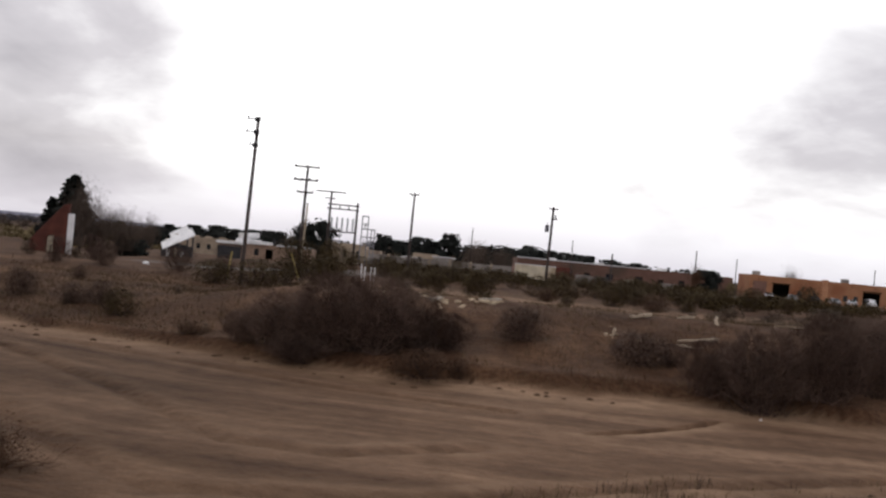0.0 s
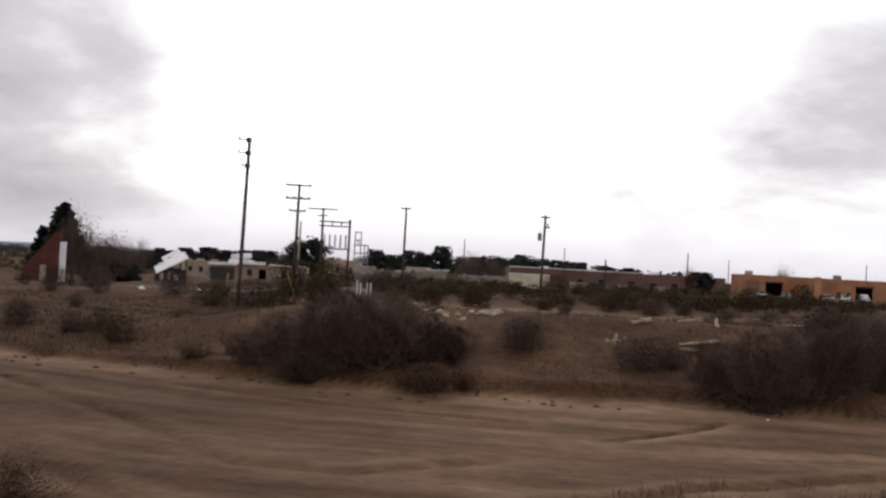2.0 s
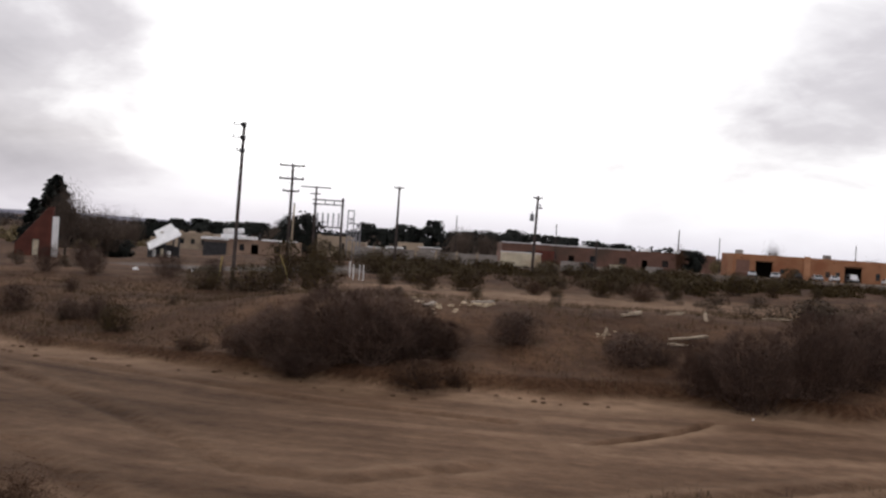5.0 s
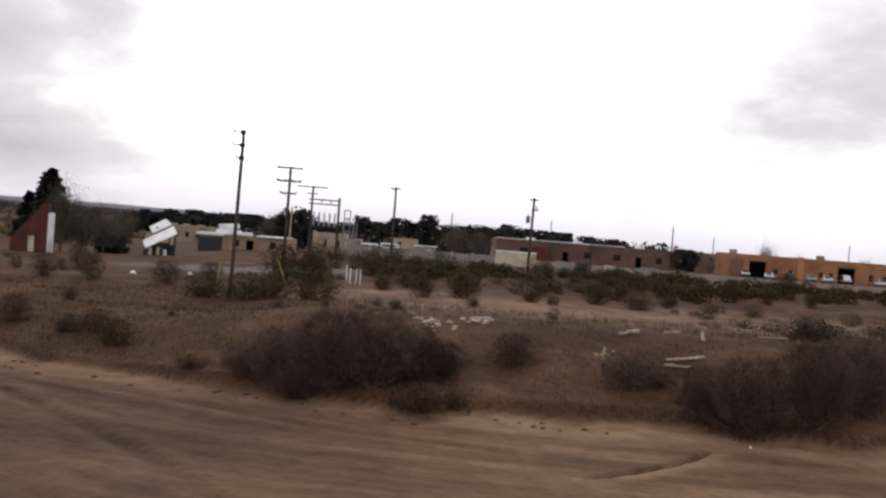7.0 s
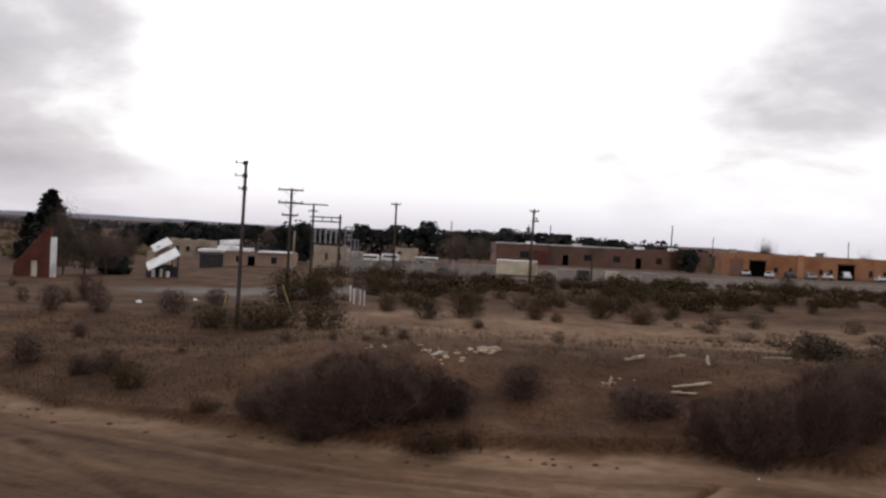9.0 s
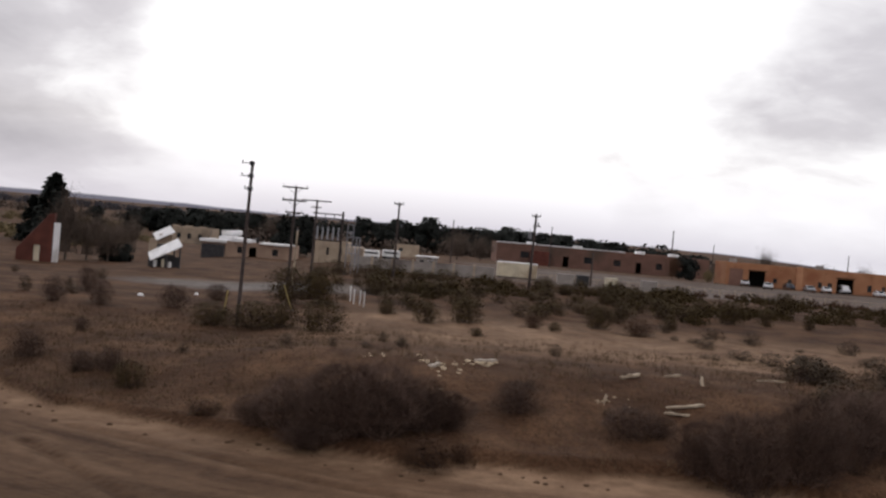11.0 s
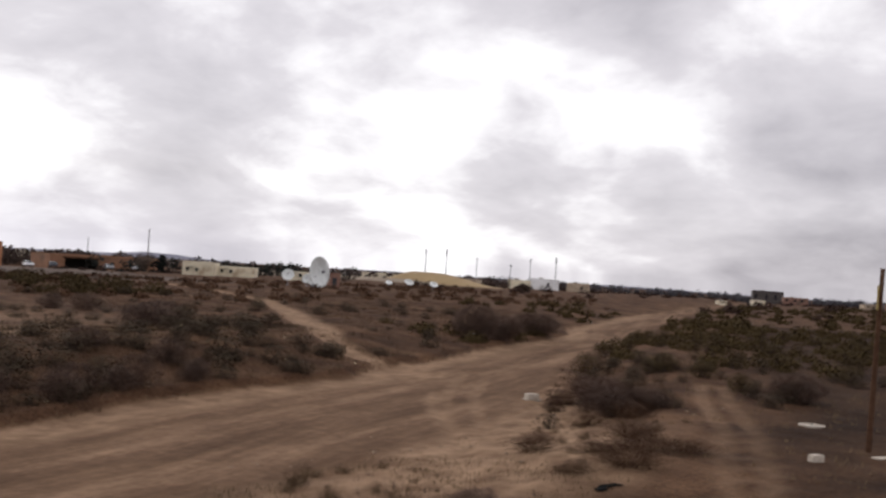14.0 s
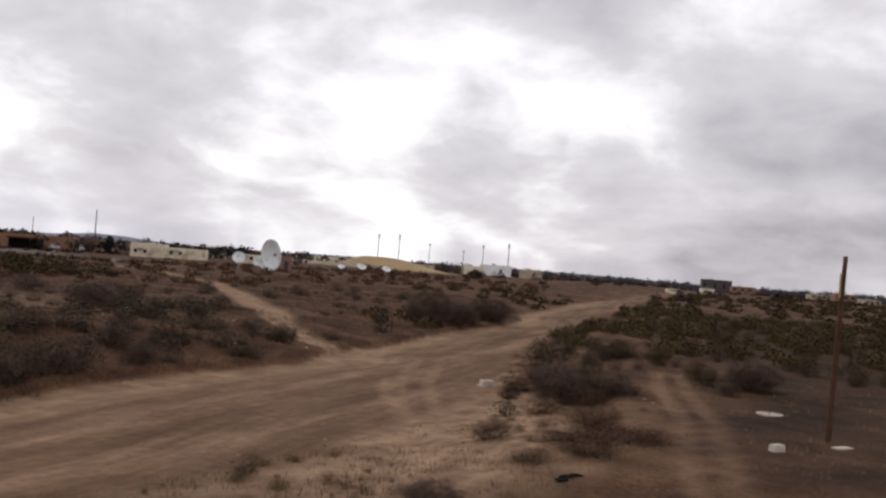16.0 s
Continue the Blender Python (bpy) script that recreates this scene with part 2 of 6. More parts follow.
CAR_SILVER = material("silver_car_paint", (0.34, 0.35, 0.37), (0.42, 0.43, 0.45), 2, rough=0.3, metal=0.5, bump=0, spec=0.5)
CAR_DARK = material("dark_car_paint", (0.03, 0.032, 0.045), (0.05, 0.052, 0.07), 2, rough=0.25, bump=0, spec=0.5)
CAR_RED = material("dark_red_car_paint", (0.16, 0.02, 0.018), (0.20, 0.03, 0.025), 2, rough=0.25, bump=0, spec=0.5)
GLASS = material("dark_window_glass", (0.012, 0.014, 0.017), (0.03, 0.033, 0.037), 2, rough=0.08, bump=0, spec=0.6)
DISH_WHITE = material("white_dish_shell", (0.66, 0.68, 0.67), (0.80, 0.81, 0.80), 1.0, rough=0.45, bump=0, dirt=(0.5, 0.52, 0.5))


# ---- the lie of the land ----
ROAD_EDGE = [(-400, 300), (-60, 78), (-30, 52), (-20, 44.0), (-16, 40.2), (-10.6, 37.9), (-7.2, 36.1), (-4.2, 35.1), (-0.6, 33.5), (1.2, 35), (4.6, 34.2),
             (8.5, 35.4), (12, 34), (14.2, 32.5), (16.5, 34), (19.7, 35.6), (24, 37), (29, 39.2), (36, 40.5), (48.6, 42), (53.4, 44.3), (57, 45.5),
             (66, 47), (81, 52.5), (99, 56.5), (110, 60), (122, 67), (235, 103), (700, 250), (4600, 1480)]
ROAD_NEAR = [(-400, 270), (-60, 55), (-30, 28), (-12, 13), (-2, 15), (2, 19.4), (5, 22.2), (9, 23.6), (14, 23.9), (24, 23.9), (42.5, 26.2), (52.6, 30), (71.6, 39.7), (97, 49.4), (139, 64), (218, 90), (700, 238), (4600, 1468)]
FIELD = [(0, 0.75), (46, 0.75), (52, 0.5), (62, 0.0), (85, -0.2), (115, 0.55), (155, 0.1), (225, -0.1), (300, -1.8), (420, -3.0), (3000, 0)]
FIELD_EAST = [(0, 0.6), (52, 0.5), (62, 0.0), (85, -0.2), (120, 0.6), (400, 0.6), (3000, 0)]
FOOTPATH = [(55.4, 41.2), (55.0, 44.2), (55.5, 47.6), (58.2, 53.1), (67.3, 64.4), (81.9, 81.7), (91.5, 95.6), (95.4, 108.4), (100, 126)]
RUT = [(4.2, 26.6), (5.4, 27.5), (6.8, 28.7), (8.1, 30.2), (8.8, 31.3)]
WHEEL_RUTS = [[(-14.2, 33.6), (-8.5, 27.1), (-4.2, 21.4), (-1.9, 21.0), (1.2, 23.1)], [(-9.8, 23.2), (-6.9, 19.3), (-4.3, 16.7)],
              [(-4.3, 16.9), (-1.9, 17.4), (-0.2, 17.6), (3.9, 20.1), (7.0, 21.8), (10.9, 23.8)], [(-13.5, 36.4), (-8.9, 34.0), (-3.5, 31.0), (2.3, 29.2)]]
SWING_TRACKS = [[(48, 34.5), (44.1, 32.0), (37.9, 26.5), (35.2, 23.6), (30.7, 21.2), (26.3, 19.1), (23.2, 17.3)], [(58.8, 32.5), (48.3, 28.1), (41.3, 25.9), (35.2, 23.6), (28.6, 20.3), (25.9, 18.0)]]
TRACK = [(24, 5), (30, 8.8), (35.2, 11), (42.2, 13.7), (51.5, 18.4), (60, 22)]
SIDE_TRACK = [(26, 16), (33, 21), (40, 27), (48, 33), (60, 40)]


def along(pts, x):
    if x <= pts[0][0]:
        return pts[0][1]
    for (a, b), (c, d) in zip(pts, pts[1:]):
        if x < c:
            return b + (d - b) * (x - a) / (c - a)
    return pts[-1][1]


def step(a, b, v):
    v = min(1, max(0, (v - a) / (b - a)))
    return v * v * (3 - 2 * v)


def from_line(pts, x, y):
    best = 1e9
    for (a, b), (c, d) in zip(pts, pts[1:]):
        k = min(1, max(0, ((x - a) * (c - a) + (y - b) * (d - b)) / ((c - a) ** 2 + (d - b) ** 2)))
        best = min(best, math.hypot(x - a - k * (c - a), y - b - k * (d - b)))
    return best


def fall(x, y):
    """East of the field the plain sinks away, sloped to fit the camera's horizon."""
    d = math.hypot(x, y)
    return 0.0105 * max(0.0, d - 300) * step(0.25, 0.5, math.atan2(x, y)) if d > 300 else 0.0


def height(x, y):
    """The ground without its small bumps: a sunken dirt road, a bank to a field, and rough ground on the camera's side."""
    s = (y - along(ROAD_EDGE, x)) * 0.92
    crest = along(FIELD, y) - 1.1 * step(-4, -14, x) * step(70, 50, y)
    far = step(60, 200, x)
    crest -= 0.9 * step(-8, -22, x) * step(75, 105, y) + 1.1 * step(-28, -42, x) * step(85, 120, y)
    crest = crest * (1 - far) + far * along(FIELD_EAST, y)
    rise = step(0, 0.8, s) * 0.24 + step(0.6, 11, s) * 0.76
    z = -1.7 + (crest + 1.7) * rise
    n = (along(ROAD_NEAR, x) - y) * 0.92
    if n > 0:
        side = step(18, 34, x)
        z = -1.7 + step(0, 10, n) * (1.3 * side + 0.25 * (1 - side)) + side * 0.5 * step(12, 44, n) * step(40, 60, x)
    z -= 0.7 * step(100, 125, x) * step(130, 165, y) + 0.8 * step(110, 135, x) * step(205, 228, y)
    out = step(1200, 3000, math.hypot(x, y))
    return z * (1 - out) - fall(x, y)


def wild(x, y):
    """0 on the road, 1 on untouched ground."""
    wob = 0.9 * noise.noise((x * 0.35, y * 0.35, 3.0)) + 0.4 * noise.noise((x * 1.3, y * 1.3, 5.0))
    s = (y - along(ROAD_EDGE, x)) * 0.92 + wob * 0.45
    n = (along(ROAD_NEAR, x) - y) * 0.92 + wob * 1.3
    return max(step(-0.2, 0.35, s), step(-0.5, 1.8, n))


def ground_z(x, y):
    w = wild(x, y)
    b = 0.10 * noise.noise((x * 0.5, y * 0.5, 1.0)) + 0.05 * noise.noise((x * 1.7, y * 1.7, 2.0))
    return height(x, y) + b * (0.15 + 0.85 * w)


# ---- helpers for things ----
def mesh_of(name, verts, faces, mat, smooth=False):
    me = bpy.data.meshes.new(name)
    me.from_pydata(verts, [], faces)
    me.materials.append(mat)
    if smooth:
        me.polygons.foreach_set("use_smooth", [True] * len(me.polygons))
    return me


def thing(name, x, y, label, category, group="", turn=0.0, z=None, size=1.0):
    ob = new(name)
    ob.empty_display_size = 0.2
    ob.matrix_basis = pose(x, y, ground_z(x, y) if z is None else z, 0, 0, turn) @ Matrix.Diagonal((size, size, size, 1))
    return tagged(ob, label, category, group)


def soften(me, centres):
    """Leaves take the light of the rounded mass that they belong to."""
    n = len(me.vertices)
    co = np.empty(n * 3)
    me.vertices.foreach_get("co", co)
    out = co.reshape(-1, 3) - np.asarray(centres, dtype=float)
    out /= np.maximum(np.linalg.norm(out, axis=1, keepdims=True), 1e-6)
    out[:, 2] += 0.15
    out /= np.linalg.norm(out, axis=1, keepdims=True)
    me.polygons.foreach_set("use_smooth", [True] * len(me.polygons))
    me.normals_split_custom_set_from_vertices(out.tolist())
    return me


def facing(c, wild_dir, centre, s, thin):
    """Corners of one leaf, its face turned roughly outwards."""
    n = ((c - centre).normalized() + wild_dir * 0.75).normalized()
    a = wild_dir.cross(n)
    a = a.normalized() if a.length > 1e-4 else n.orthogonal().normalized()
    b = n.cross(a)
    return [tuple(c - a * s), tuple(c - b * s * thin), tuple(c + a * s), tuple(c + b * s * thin)]


def part(name, bm, mat, parent, label="", smooth=False):
    me = bpy.data.meshes.new(name)
    bm.to_mesh(me)
    bm.free()
    me.materials.append(mat)
    if smooth:
        me.polygons.foreach_set("use_smooth", [True] * len(me.polygons))
    ob = new(name, me)
    ob.parent = parent
    if label:
        tagged(ob, label)
    return ob


def piece(name, me, parent, label=""):
    ob = new(name, me)
    ob.parent = parent
    if label:
        tagged(ob, label)
    return ob


def box(bm, x0, x1, y0, y1, z0, z1, bevel=0.0):
    r = bmesh.ops.create_cube(bm, size=1, matrix=Matrix.LocRotScale(((x0 + x1) / 2, (y0 + y1) / 2, (z0 + z1) / 2), None, (x1 - x0, y1 - y0, z1 - z0)))
    if bevel:
        bmesh.ops.bevel(bm, geom=list({e for v in r["verts"] for e in v.link_edges}), offset=bevel, segments=2, affect="EDGES")
    return bm


def boxed(*args, bevel=0.0):
    return box(bmesh.new(), *args, bevel=bevel)


def rod(bm, a, b, ra, rb=None, sides=8):
    """A tapered round bar from a to b."""
    a, b = Vector(a), Vector(b)
    rb = ra if rb is None else rb
    d = b - a
    m = Matrix.Translation((a + b) / 2) @ d.to_track_quat("Z", "Y").to_matrix().to_4x4()
    bmesh.ops.create_cone(bm, cap_ends=True, segments=sides, radius1=ra, radius2=rb, depth=d.length, matrix=m)
    return bm


def rodded(a, b, ra, rb=None, sides=8):
    return rod(bmesh.new(), a, b, ra, rb, sides)


# ---- ground: one sheet from the camera's feet to the horizon ----
def spaced(stops):
    out = [stops[0][0]]
    for (a, gap), (b, _) in zip(stops, stops[1:]):
        n = max(1, round((b - a) / gap))
        out += [a + (b - a) * (i + 1) / n for i in range(n)]
    return out


xs = spaced([(-4600, 600), (-1000, 100), (-200, 12), (-60, 2.0), (-30, 0.33), (0, 0.16), (11, 0.36), (26, 0.4), (62, 0.7), (130, 3), (210, 20), (1000, 200), (4600, 1)])
ys = spaced([(-4600, 800), (-600, 100), (-60, 6), (0, 0.8), (14, 0.3), (24, 0.15), (34, 0.2), (42, 0.36), (62, 0.9), (130, 3), (236, 12), (440, 40), (1000, 200), (4600, 1)])
nx, ny = len(xs), len(ys)
verts, dirt_road, sandy, worn, pale, litter_vignette = [], [], [], [], [], []
for y in ys:
    for x in xs:
        w = wild(x, y)
        near_zone = -60 < x < 140 and -10 < y < 170
        foot = from_line(FOOTPATH, x, y) if 45 < x < 135 and 38 < y < 170 else 9
        ruts = min(abs(from_line(TRACK, x, y) - 0.7), abs(from_line(SIDE_TRACK, x, y) - 0.85)) if 18 < x < 66 and 0 < y < 45 else 9
        z = ground_z(x, y)
        p = 1 - step(0.8, 2.0, foot + 0.4 * noise.noise((x * 0.5, y * 0.5, 9.0)))
        z -= 0.12 * p
        t = 1 - step(0.2, 0.6, ruts)
        z -= 0.06 * t
        if 0 < x < 11 and 24 < y < 34:
            z -= 0.34 * (1 - step(0.05, 0.2, from_line(RUT, x, y))) * step(4.0, 5.4, x)
        ridge_pale = 0.0
        if -16 < x < 12 and 15 < y < 38:
            near_rut = min(from_line(q, x, y) for q in WHEEL_RUTS)
            z -= 0.11 * (1 - step(0.05, 0.3, near_rut))
            z += 0.03 * step(0.3, 0.55, near_rut) * step(1.0, 0.6, near_rut)
            ridge_pale = 0.4 * step(0.3, 0.5, near_rut) * step(1.2, 0.6, near_rut)
            if 0 < x < 11 and y < along(RUT, x):
                crack = from_line(RUT, x, y)
                ridge_pale = max(ridge_pale, 0.75 * step(0.1, 0.22, crack) * step(1.0, 0.3, crack))
        if 20 < x < 62 and 14 < y < 37:
            swing = min(from_line(q, x, y) for q in SWING_TRACKS)
            z -= 0.06 * (1 - step(0.1, 0.35, swing))
            ridge_pale = max(ridge_pale, 0.7 * (1 - step(0.2, 0.9, swing)) * (0.8 + 0.5 * noise.noise((x * 0.4, y * 0.4, 51.0))))
        verts.append((x, y, z))
        dirt_road.append(1 - w)
        n = (along(ROAD_NEAR, x) - y) * 0.92
        # pale sandy ground beside the near edge, bare soil behind the crest, gravel yard by the sheds
        sand = step(-1, 3, n) * step(13, 5, n) * step(-2, 5, x) * step(48, 34, x) * (0.8 + 0.8 * noise.noise((x * 0.16, y * 0.16, 7.0)))
        back = step(50, 58, y) * step(88, 72, y) * step(-12, -2, x) * step(60, 30, x) * 0.75
        spill = step(6.5, 2.5, from_line([(29, 17.5), (36, 22), (46, 27.5)], x, y)) * (0.85 + 0.9 * noise.noise((x * 0.4, y * 0.4, 17.0))) if 18 < x < 56 and 8 < y < 36 else 0
        sandy.append(max(0.0, min(1.0, max(sand, spill, back * (0.7 + 0.8 * noise.noise((x * 0.2, y * 0.2, 4.0)))))))
        s = (y - along(ROAD_EDGE, x)) * 0.92
        lip = step(-3.6, -0.9, s) * step(0.3, 0.05, s) * (0.75 + 0.7 * noise.noise((x * 0.3, y * 0.3, 12.0)))
        worn.append(max(p * 0.85, t * 0.36, ridge_pale, lip if -60 < x < 200 else 0))
        yard = step(9, 4, math.hypot((x + 17) * 0.55, y - 97)) if near_zone else 0
        lot = 0.55 * step(137, 143, y) * step(222, 214, y) * step(4, 14, x) * step(146, 132, x) * (0.8 + 0.5 * noise.noise((x * 0.1, y * 0.1, 21.0))) if near_zone or 130 < y < 230 else 0
        pale.append(max(0.0, 0.8 * yard, lot))
        # plant litter: western bank, ground round the post; lens vignette painted on bank, road
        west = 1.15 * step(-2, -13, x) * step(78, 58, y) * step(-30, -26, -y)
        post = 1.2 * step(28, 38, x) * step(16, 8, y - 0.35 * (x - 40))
        vignette = 0.95 * step(3, -9, x) * step(46, 26, y)
        litter_vignette.append(max(west, post, vignette) * (0.8 + 0.45 * noise.noise((x * 0.3, y * 0.3, 31.0))) if -70 < x < 160 and y < 90 else 0.0)
faces = [(j * nx + i, j * nx + i + 1, (j + 1) * nx + i + 1, (j + 1) * nx + i) for j in range(ny - 1) for i in range(nx - 1)]
ground_mesh = bpy.data.meshes.new("ground")
ground_mesh.from_pydata(verts, [], faces)
ground_mesh.polygons.foreach_set("use_smooth", [True] * len(faces))
for key, values in (("dirt_road", dirt_road), ("sandy", sandy), ("worn", worn), ("pale", pale), ("litter_vignette", litter_vignette),
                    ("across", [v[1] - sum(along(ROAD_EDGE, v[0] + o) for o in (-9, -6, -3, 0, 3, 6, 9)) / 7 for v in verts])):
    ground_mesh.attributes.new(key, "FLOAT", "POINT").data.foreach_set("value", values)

soil = bpy.data.materials.new("desert_soil")
soil.use_nodes = True
g = soil.node_tree
gb = g.nodes["Principled BSDF"]
gb.inputs["Roughness"].default_value, gb.inputs["Specular IOR Level"].default_value = 0.95, 0.1


def gnoise(scale, detail, vector=None, rough=0.55):
    n = g.nodes.new("ShaderNodeTexNoise")
    n.inputs["Scale"].default_value, n.inputs["Detail"].default_value, n.inputs["Roughness"].default_value = scale, detail, rough
    g.links.new(vector or gcoord.outputs["Object"], n.inputs["Vector"])
    return n.outputs[0]


def gramp(value, *stops):
    r = g.nodes.new("ShaderNodeValToRGB")
    while len(r.color_ramp.elements) < len(stops):
        r.color_ramp.elements.new(0.5)
    for e, (at, c) in zip(r.color_ramp.elements, stops):
        e.position, e.color = at, (*c, 1)
    g.links.new(value, r.inputs[0])
    return r.outputs[0]


def gmix(fac, a, b, mode="MIX"):
    n = g.nodes.new("ShaderNodeMixRGB")
    n.blend_type = mode
    for i, s in enumerate((fac, a, b)):
        if isinstance(s, float):
            n.inputs[i].default_value = s
        elif isinstance(s, tuple):
            n.inputs[i].default_value = (*s, 1)
        else:
            g.links.new(s, n.inputs[i])
    return n.outputs[0]


def gattr(name):
    n = g.nodes.new("ShaderNodeAttribute")
    n.attribute_name = name
    return n.outputs["Fac"]


gcoord = g.nodes.new("ShaderNodeTexCoord")
gsep = g.nodes.new("ShaderNodeSeparateXYZ")
g.links.new(gcoord.outputs["Object"], gsep.inputs[0])
# wheel streaks follow the road
lane = g.nodes.new("ShaderNodeCombineXYZ")
thin = g.nodes.new("ShaderNodeMath")
thin.operation = "MULTIPLY"
thin.inputs[1].default_value = 0.11
g.links.new(gsep.outputs[0], thin.inputs[0])
g.links.new(thin.outputs[0], lane.inputs[0])
g.links.new(gattr("across"), lane.inputs[1])
streak = gnoise(0.45, 6, lane.outputs[0], 0.6)
streak_fine = gnoise(2.4, 3, lane.outputs[0])
scrub = gramp(gnoise(0.22, 7, rough=0.62), (0.34, (0.047, 0.0245, 0.0138)), (0.5, (0.084, 0.0455, 0.0256)), (0.66, (0.138, 0.079, 0.045)))
speck = gnoise(5.5, 4)
scrub = gmix(0.55, scrub, gramp(speck, (0.35, (0.42, 0.40, 0.38)), (0.62, (1.25, 1.22, 1.18))), "MULTIPLY")
road_colour = gramp(streak, (0.30, (0.090, 0.052, 0.031)), (0.48, (0.150, 0.092, 0.056)), (0.68, (0.245, 0.158, 0.101)))
road_colour = gmix(0.5, road_colour, gramp(streak_fine, (0.36, (0.82, 0.80, 0.78)), (0.64, (1.12, 1.12, 1.12))), "MULTIPLY")
clod = gnoise(1.7, 5, rough=0.65)
patch = gnoise(0.35, 6, rough=0.6)
road_colour = gmix(0.6, road_colour, gramp(patch, (0.36, (0.76, 0.74, 0.72)), (0.50, (1.0, 1.0, 1.0)), (0.64, (1.2, 1.22, 1.2))), "MULTIPLY")
road_colour = gmix(0.6, road_colour, gramp(clod, (0.36, (0.68, 0.66, 0.64)), (0.52, (1.0, 1.0, 1.0)), (0.66, (1.2, 1.2, 1.2))), "MULTIPLY")
sand_colour = gramp(gnoise(0.9, 6), (0.35, (0.185, 0.116, 0.071)), (0.65, (0.34, 0.228, 0.146)))
pale_colour = gramp(gnoise(0.6, 5), (0.35, (0.13, 0.12, 0.112)), (0.65, (0.22, 0.205, 0.195)))
colour = gmix(gattr("sandy"), scrub, sand_colour)
colour = gmix(gattr("pale"), colour, pale_colour)
colour = gmix(gattr("dirt_road"), colour, road_colour)
colour = gmix(gattr("worn"), colour, sand_colour)
colour = gmix(0.35, colour, gramp(gnoise(28, 3), (0.34, (0.6, 0.6, 0.6)), (0.66, (1.3, 1.3, 1.3))), "MULTIPLY")
# darkens the plant litter and the painted lens vignette alike
colour = gmix(gattr("litter_vignette"), colour, gmix(1.0, colour, (0.47, 0.45, 0.43), "MULTIPLY"))
colour = gmix(1.0, colour, (0.99, 0.965, 0.965), "MULTIPLY")
g.links.new(colour, gb.inputs["Base Color"])
gbump = g.nodes.new("ShaderNodeBump")
gbump.inputs["Strength"].default_value, gbump.inputs["Distance"].default_value = 0.7, 0.12
hsum = g.nodes.new("ShaderNodeMath")
hsum.operation = "ADD"
g.links.new(speck, hsum.inputs[0])
g.links.new(clod, hsum.inputs[1])
g.links.new(hsum.outputs[0], gbump.inputs["Height"])
g.links.new(gbump.outputs[0], gb.inputs["Normal"])
ground_mesh.materials.append(soil)
tagged(new("ground", ground_mesh), "brown desert scrubland with a wide rutted dirt road", "ground", kind="structure")


# ---- plants ----
def twig_mesh(rng, stems, reach, lean, branch, thick, droop=0.0, bends=2):
    """Stems that rise from one foot and fork; a unit wide and a unit high."""
    vs, fs, tips = [], [], []

    def stick(a, d, length, r, segs):
        ring = None
        q = Vector(a)
        for s in range(segs + 1):
            side = d.orthogonal().normalized()
            other = d.cross(side)
            rr = r * (1 - 0.75 * s / segs)
            base = len(vs)
            for k in range(3):
                an = k * 2.0944
                vs.append(tuple(q + side * (rr * math.cos(an)) + other * (rr * math.sin(an))))
            if ring is not None:
                for k in range(3):
                    fs.append((ring + k, ring + (k + 1) % 3, base + (k + 1) % 3, base + k))
            ring = base
            if s < segs:
                q = q + d * (length / segs)
                d = (d + Vector((rng.gauss(0, 0.28), rng.gauss(0, 0.28), rng.gauss(0.02, 0.2) - droop))).normalized()
                q.z = max(q.z, 0.01)
        tips.append(q.copy())
        return q, d

    for _ in range(stems):
        an = rng.uniform(0, 6.283)
        tilt = rng.uniform(0.05, 1.0) ** 0.7 * lean
        d = Vector((math.cos(an) * math.sin(tilt), math.sin(an) * math.sin(tilt), math.cos(tilt)))
        foot = Vector((rng.gauss(0, 0.16), rng.gauss(0, 0.16), 0))
        length = rng.uniform(0.55, 1.0) * reach
        q, d1 = stick(foot, d, length * 0.6, thick, bends)
        for _ in range(branch):
            dd = (d1 + Vector((rng.gauss(0, 0.6), rng.gauss(0, 0.6), rng.gauss(0.1, 0.4)))).normalized()
            stick(q - d1 * rng.uniform(0, 0.3) * length, dd, length * rng.uniform(0.25, 0.5), thick * 0.55, bends)
    return vs, fs, tips


def leaf_quads(rng, tips, per_tip, spread, size):
    vs, fs = [], []
    heart = Vector((0, 0, 0.3))
    for tip in tips:
        for _ in range(per_tip):
            c = tip + Vector((rng.gauss(0, spread), rng.gauss(0, spread), rng.gauss(0, spread)))
            c.z = max(c.z, size)
            a = Vector((rng.gauss(0, 1), rng.gauss(0, 1), rng.gauss(0, 1))).normalized()
            s = size * rng.uniform(0.5, 1.4)
            i = len(vs)
            vs += facing(c, a, heart, s, 0.6)
            fs.append((i, i + 1, i + 2, i + 3))
    return vs, fs


def fit_unit(vs_list):
    """Scale to a radius of 0.5 and a height of 1."""
    pts = np.array([v for vs in vs_list for v in vs])
    r = np.percentile(np.hypot(pts[:, 0], pts[:, 1]), 96)
    h = np.percentile(pts[:, 2], 98)
    return [[(x * 0.5 / r, y * 0.5 / r, z / h) for x, y, z in vs] for vs in vs_list]


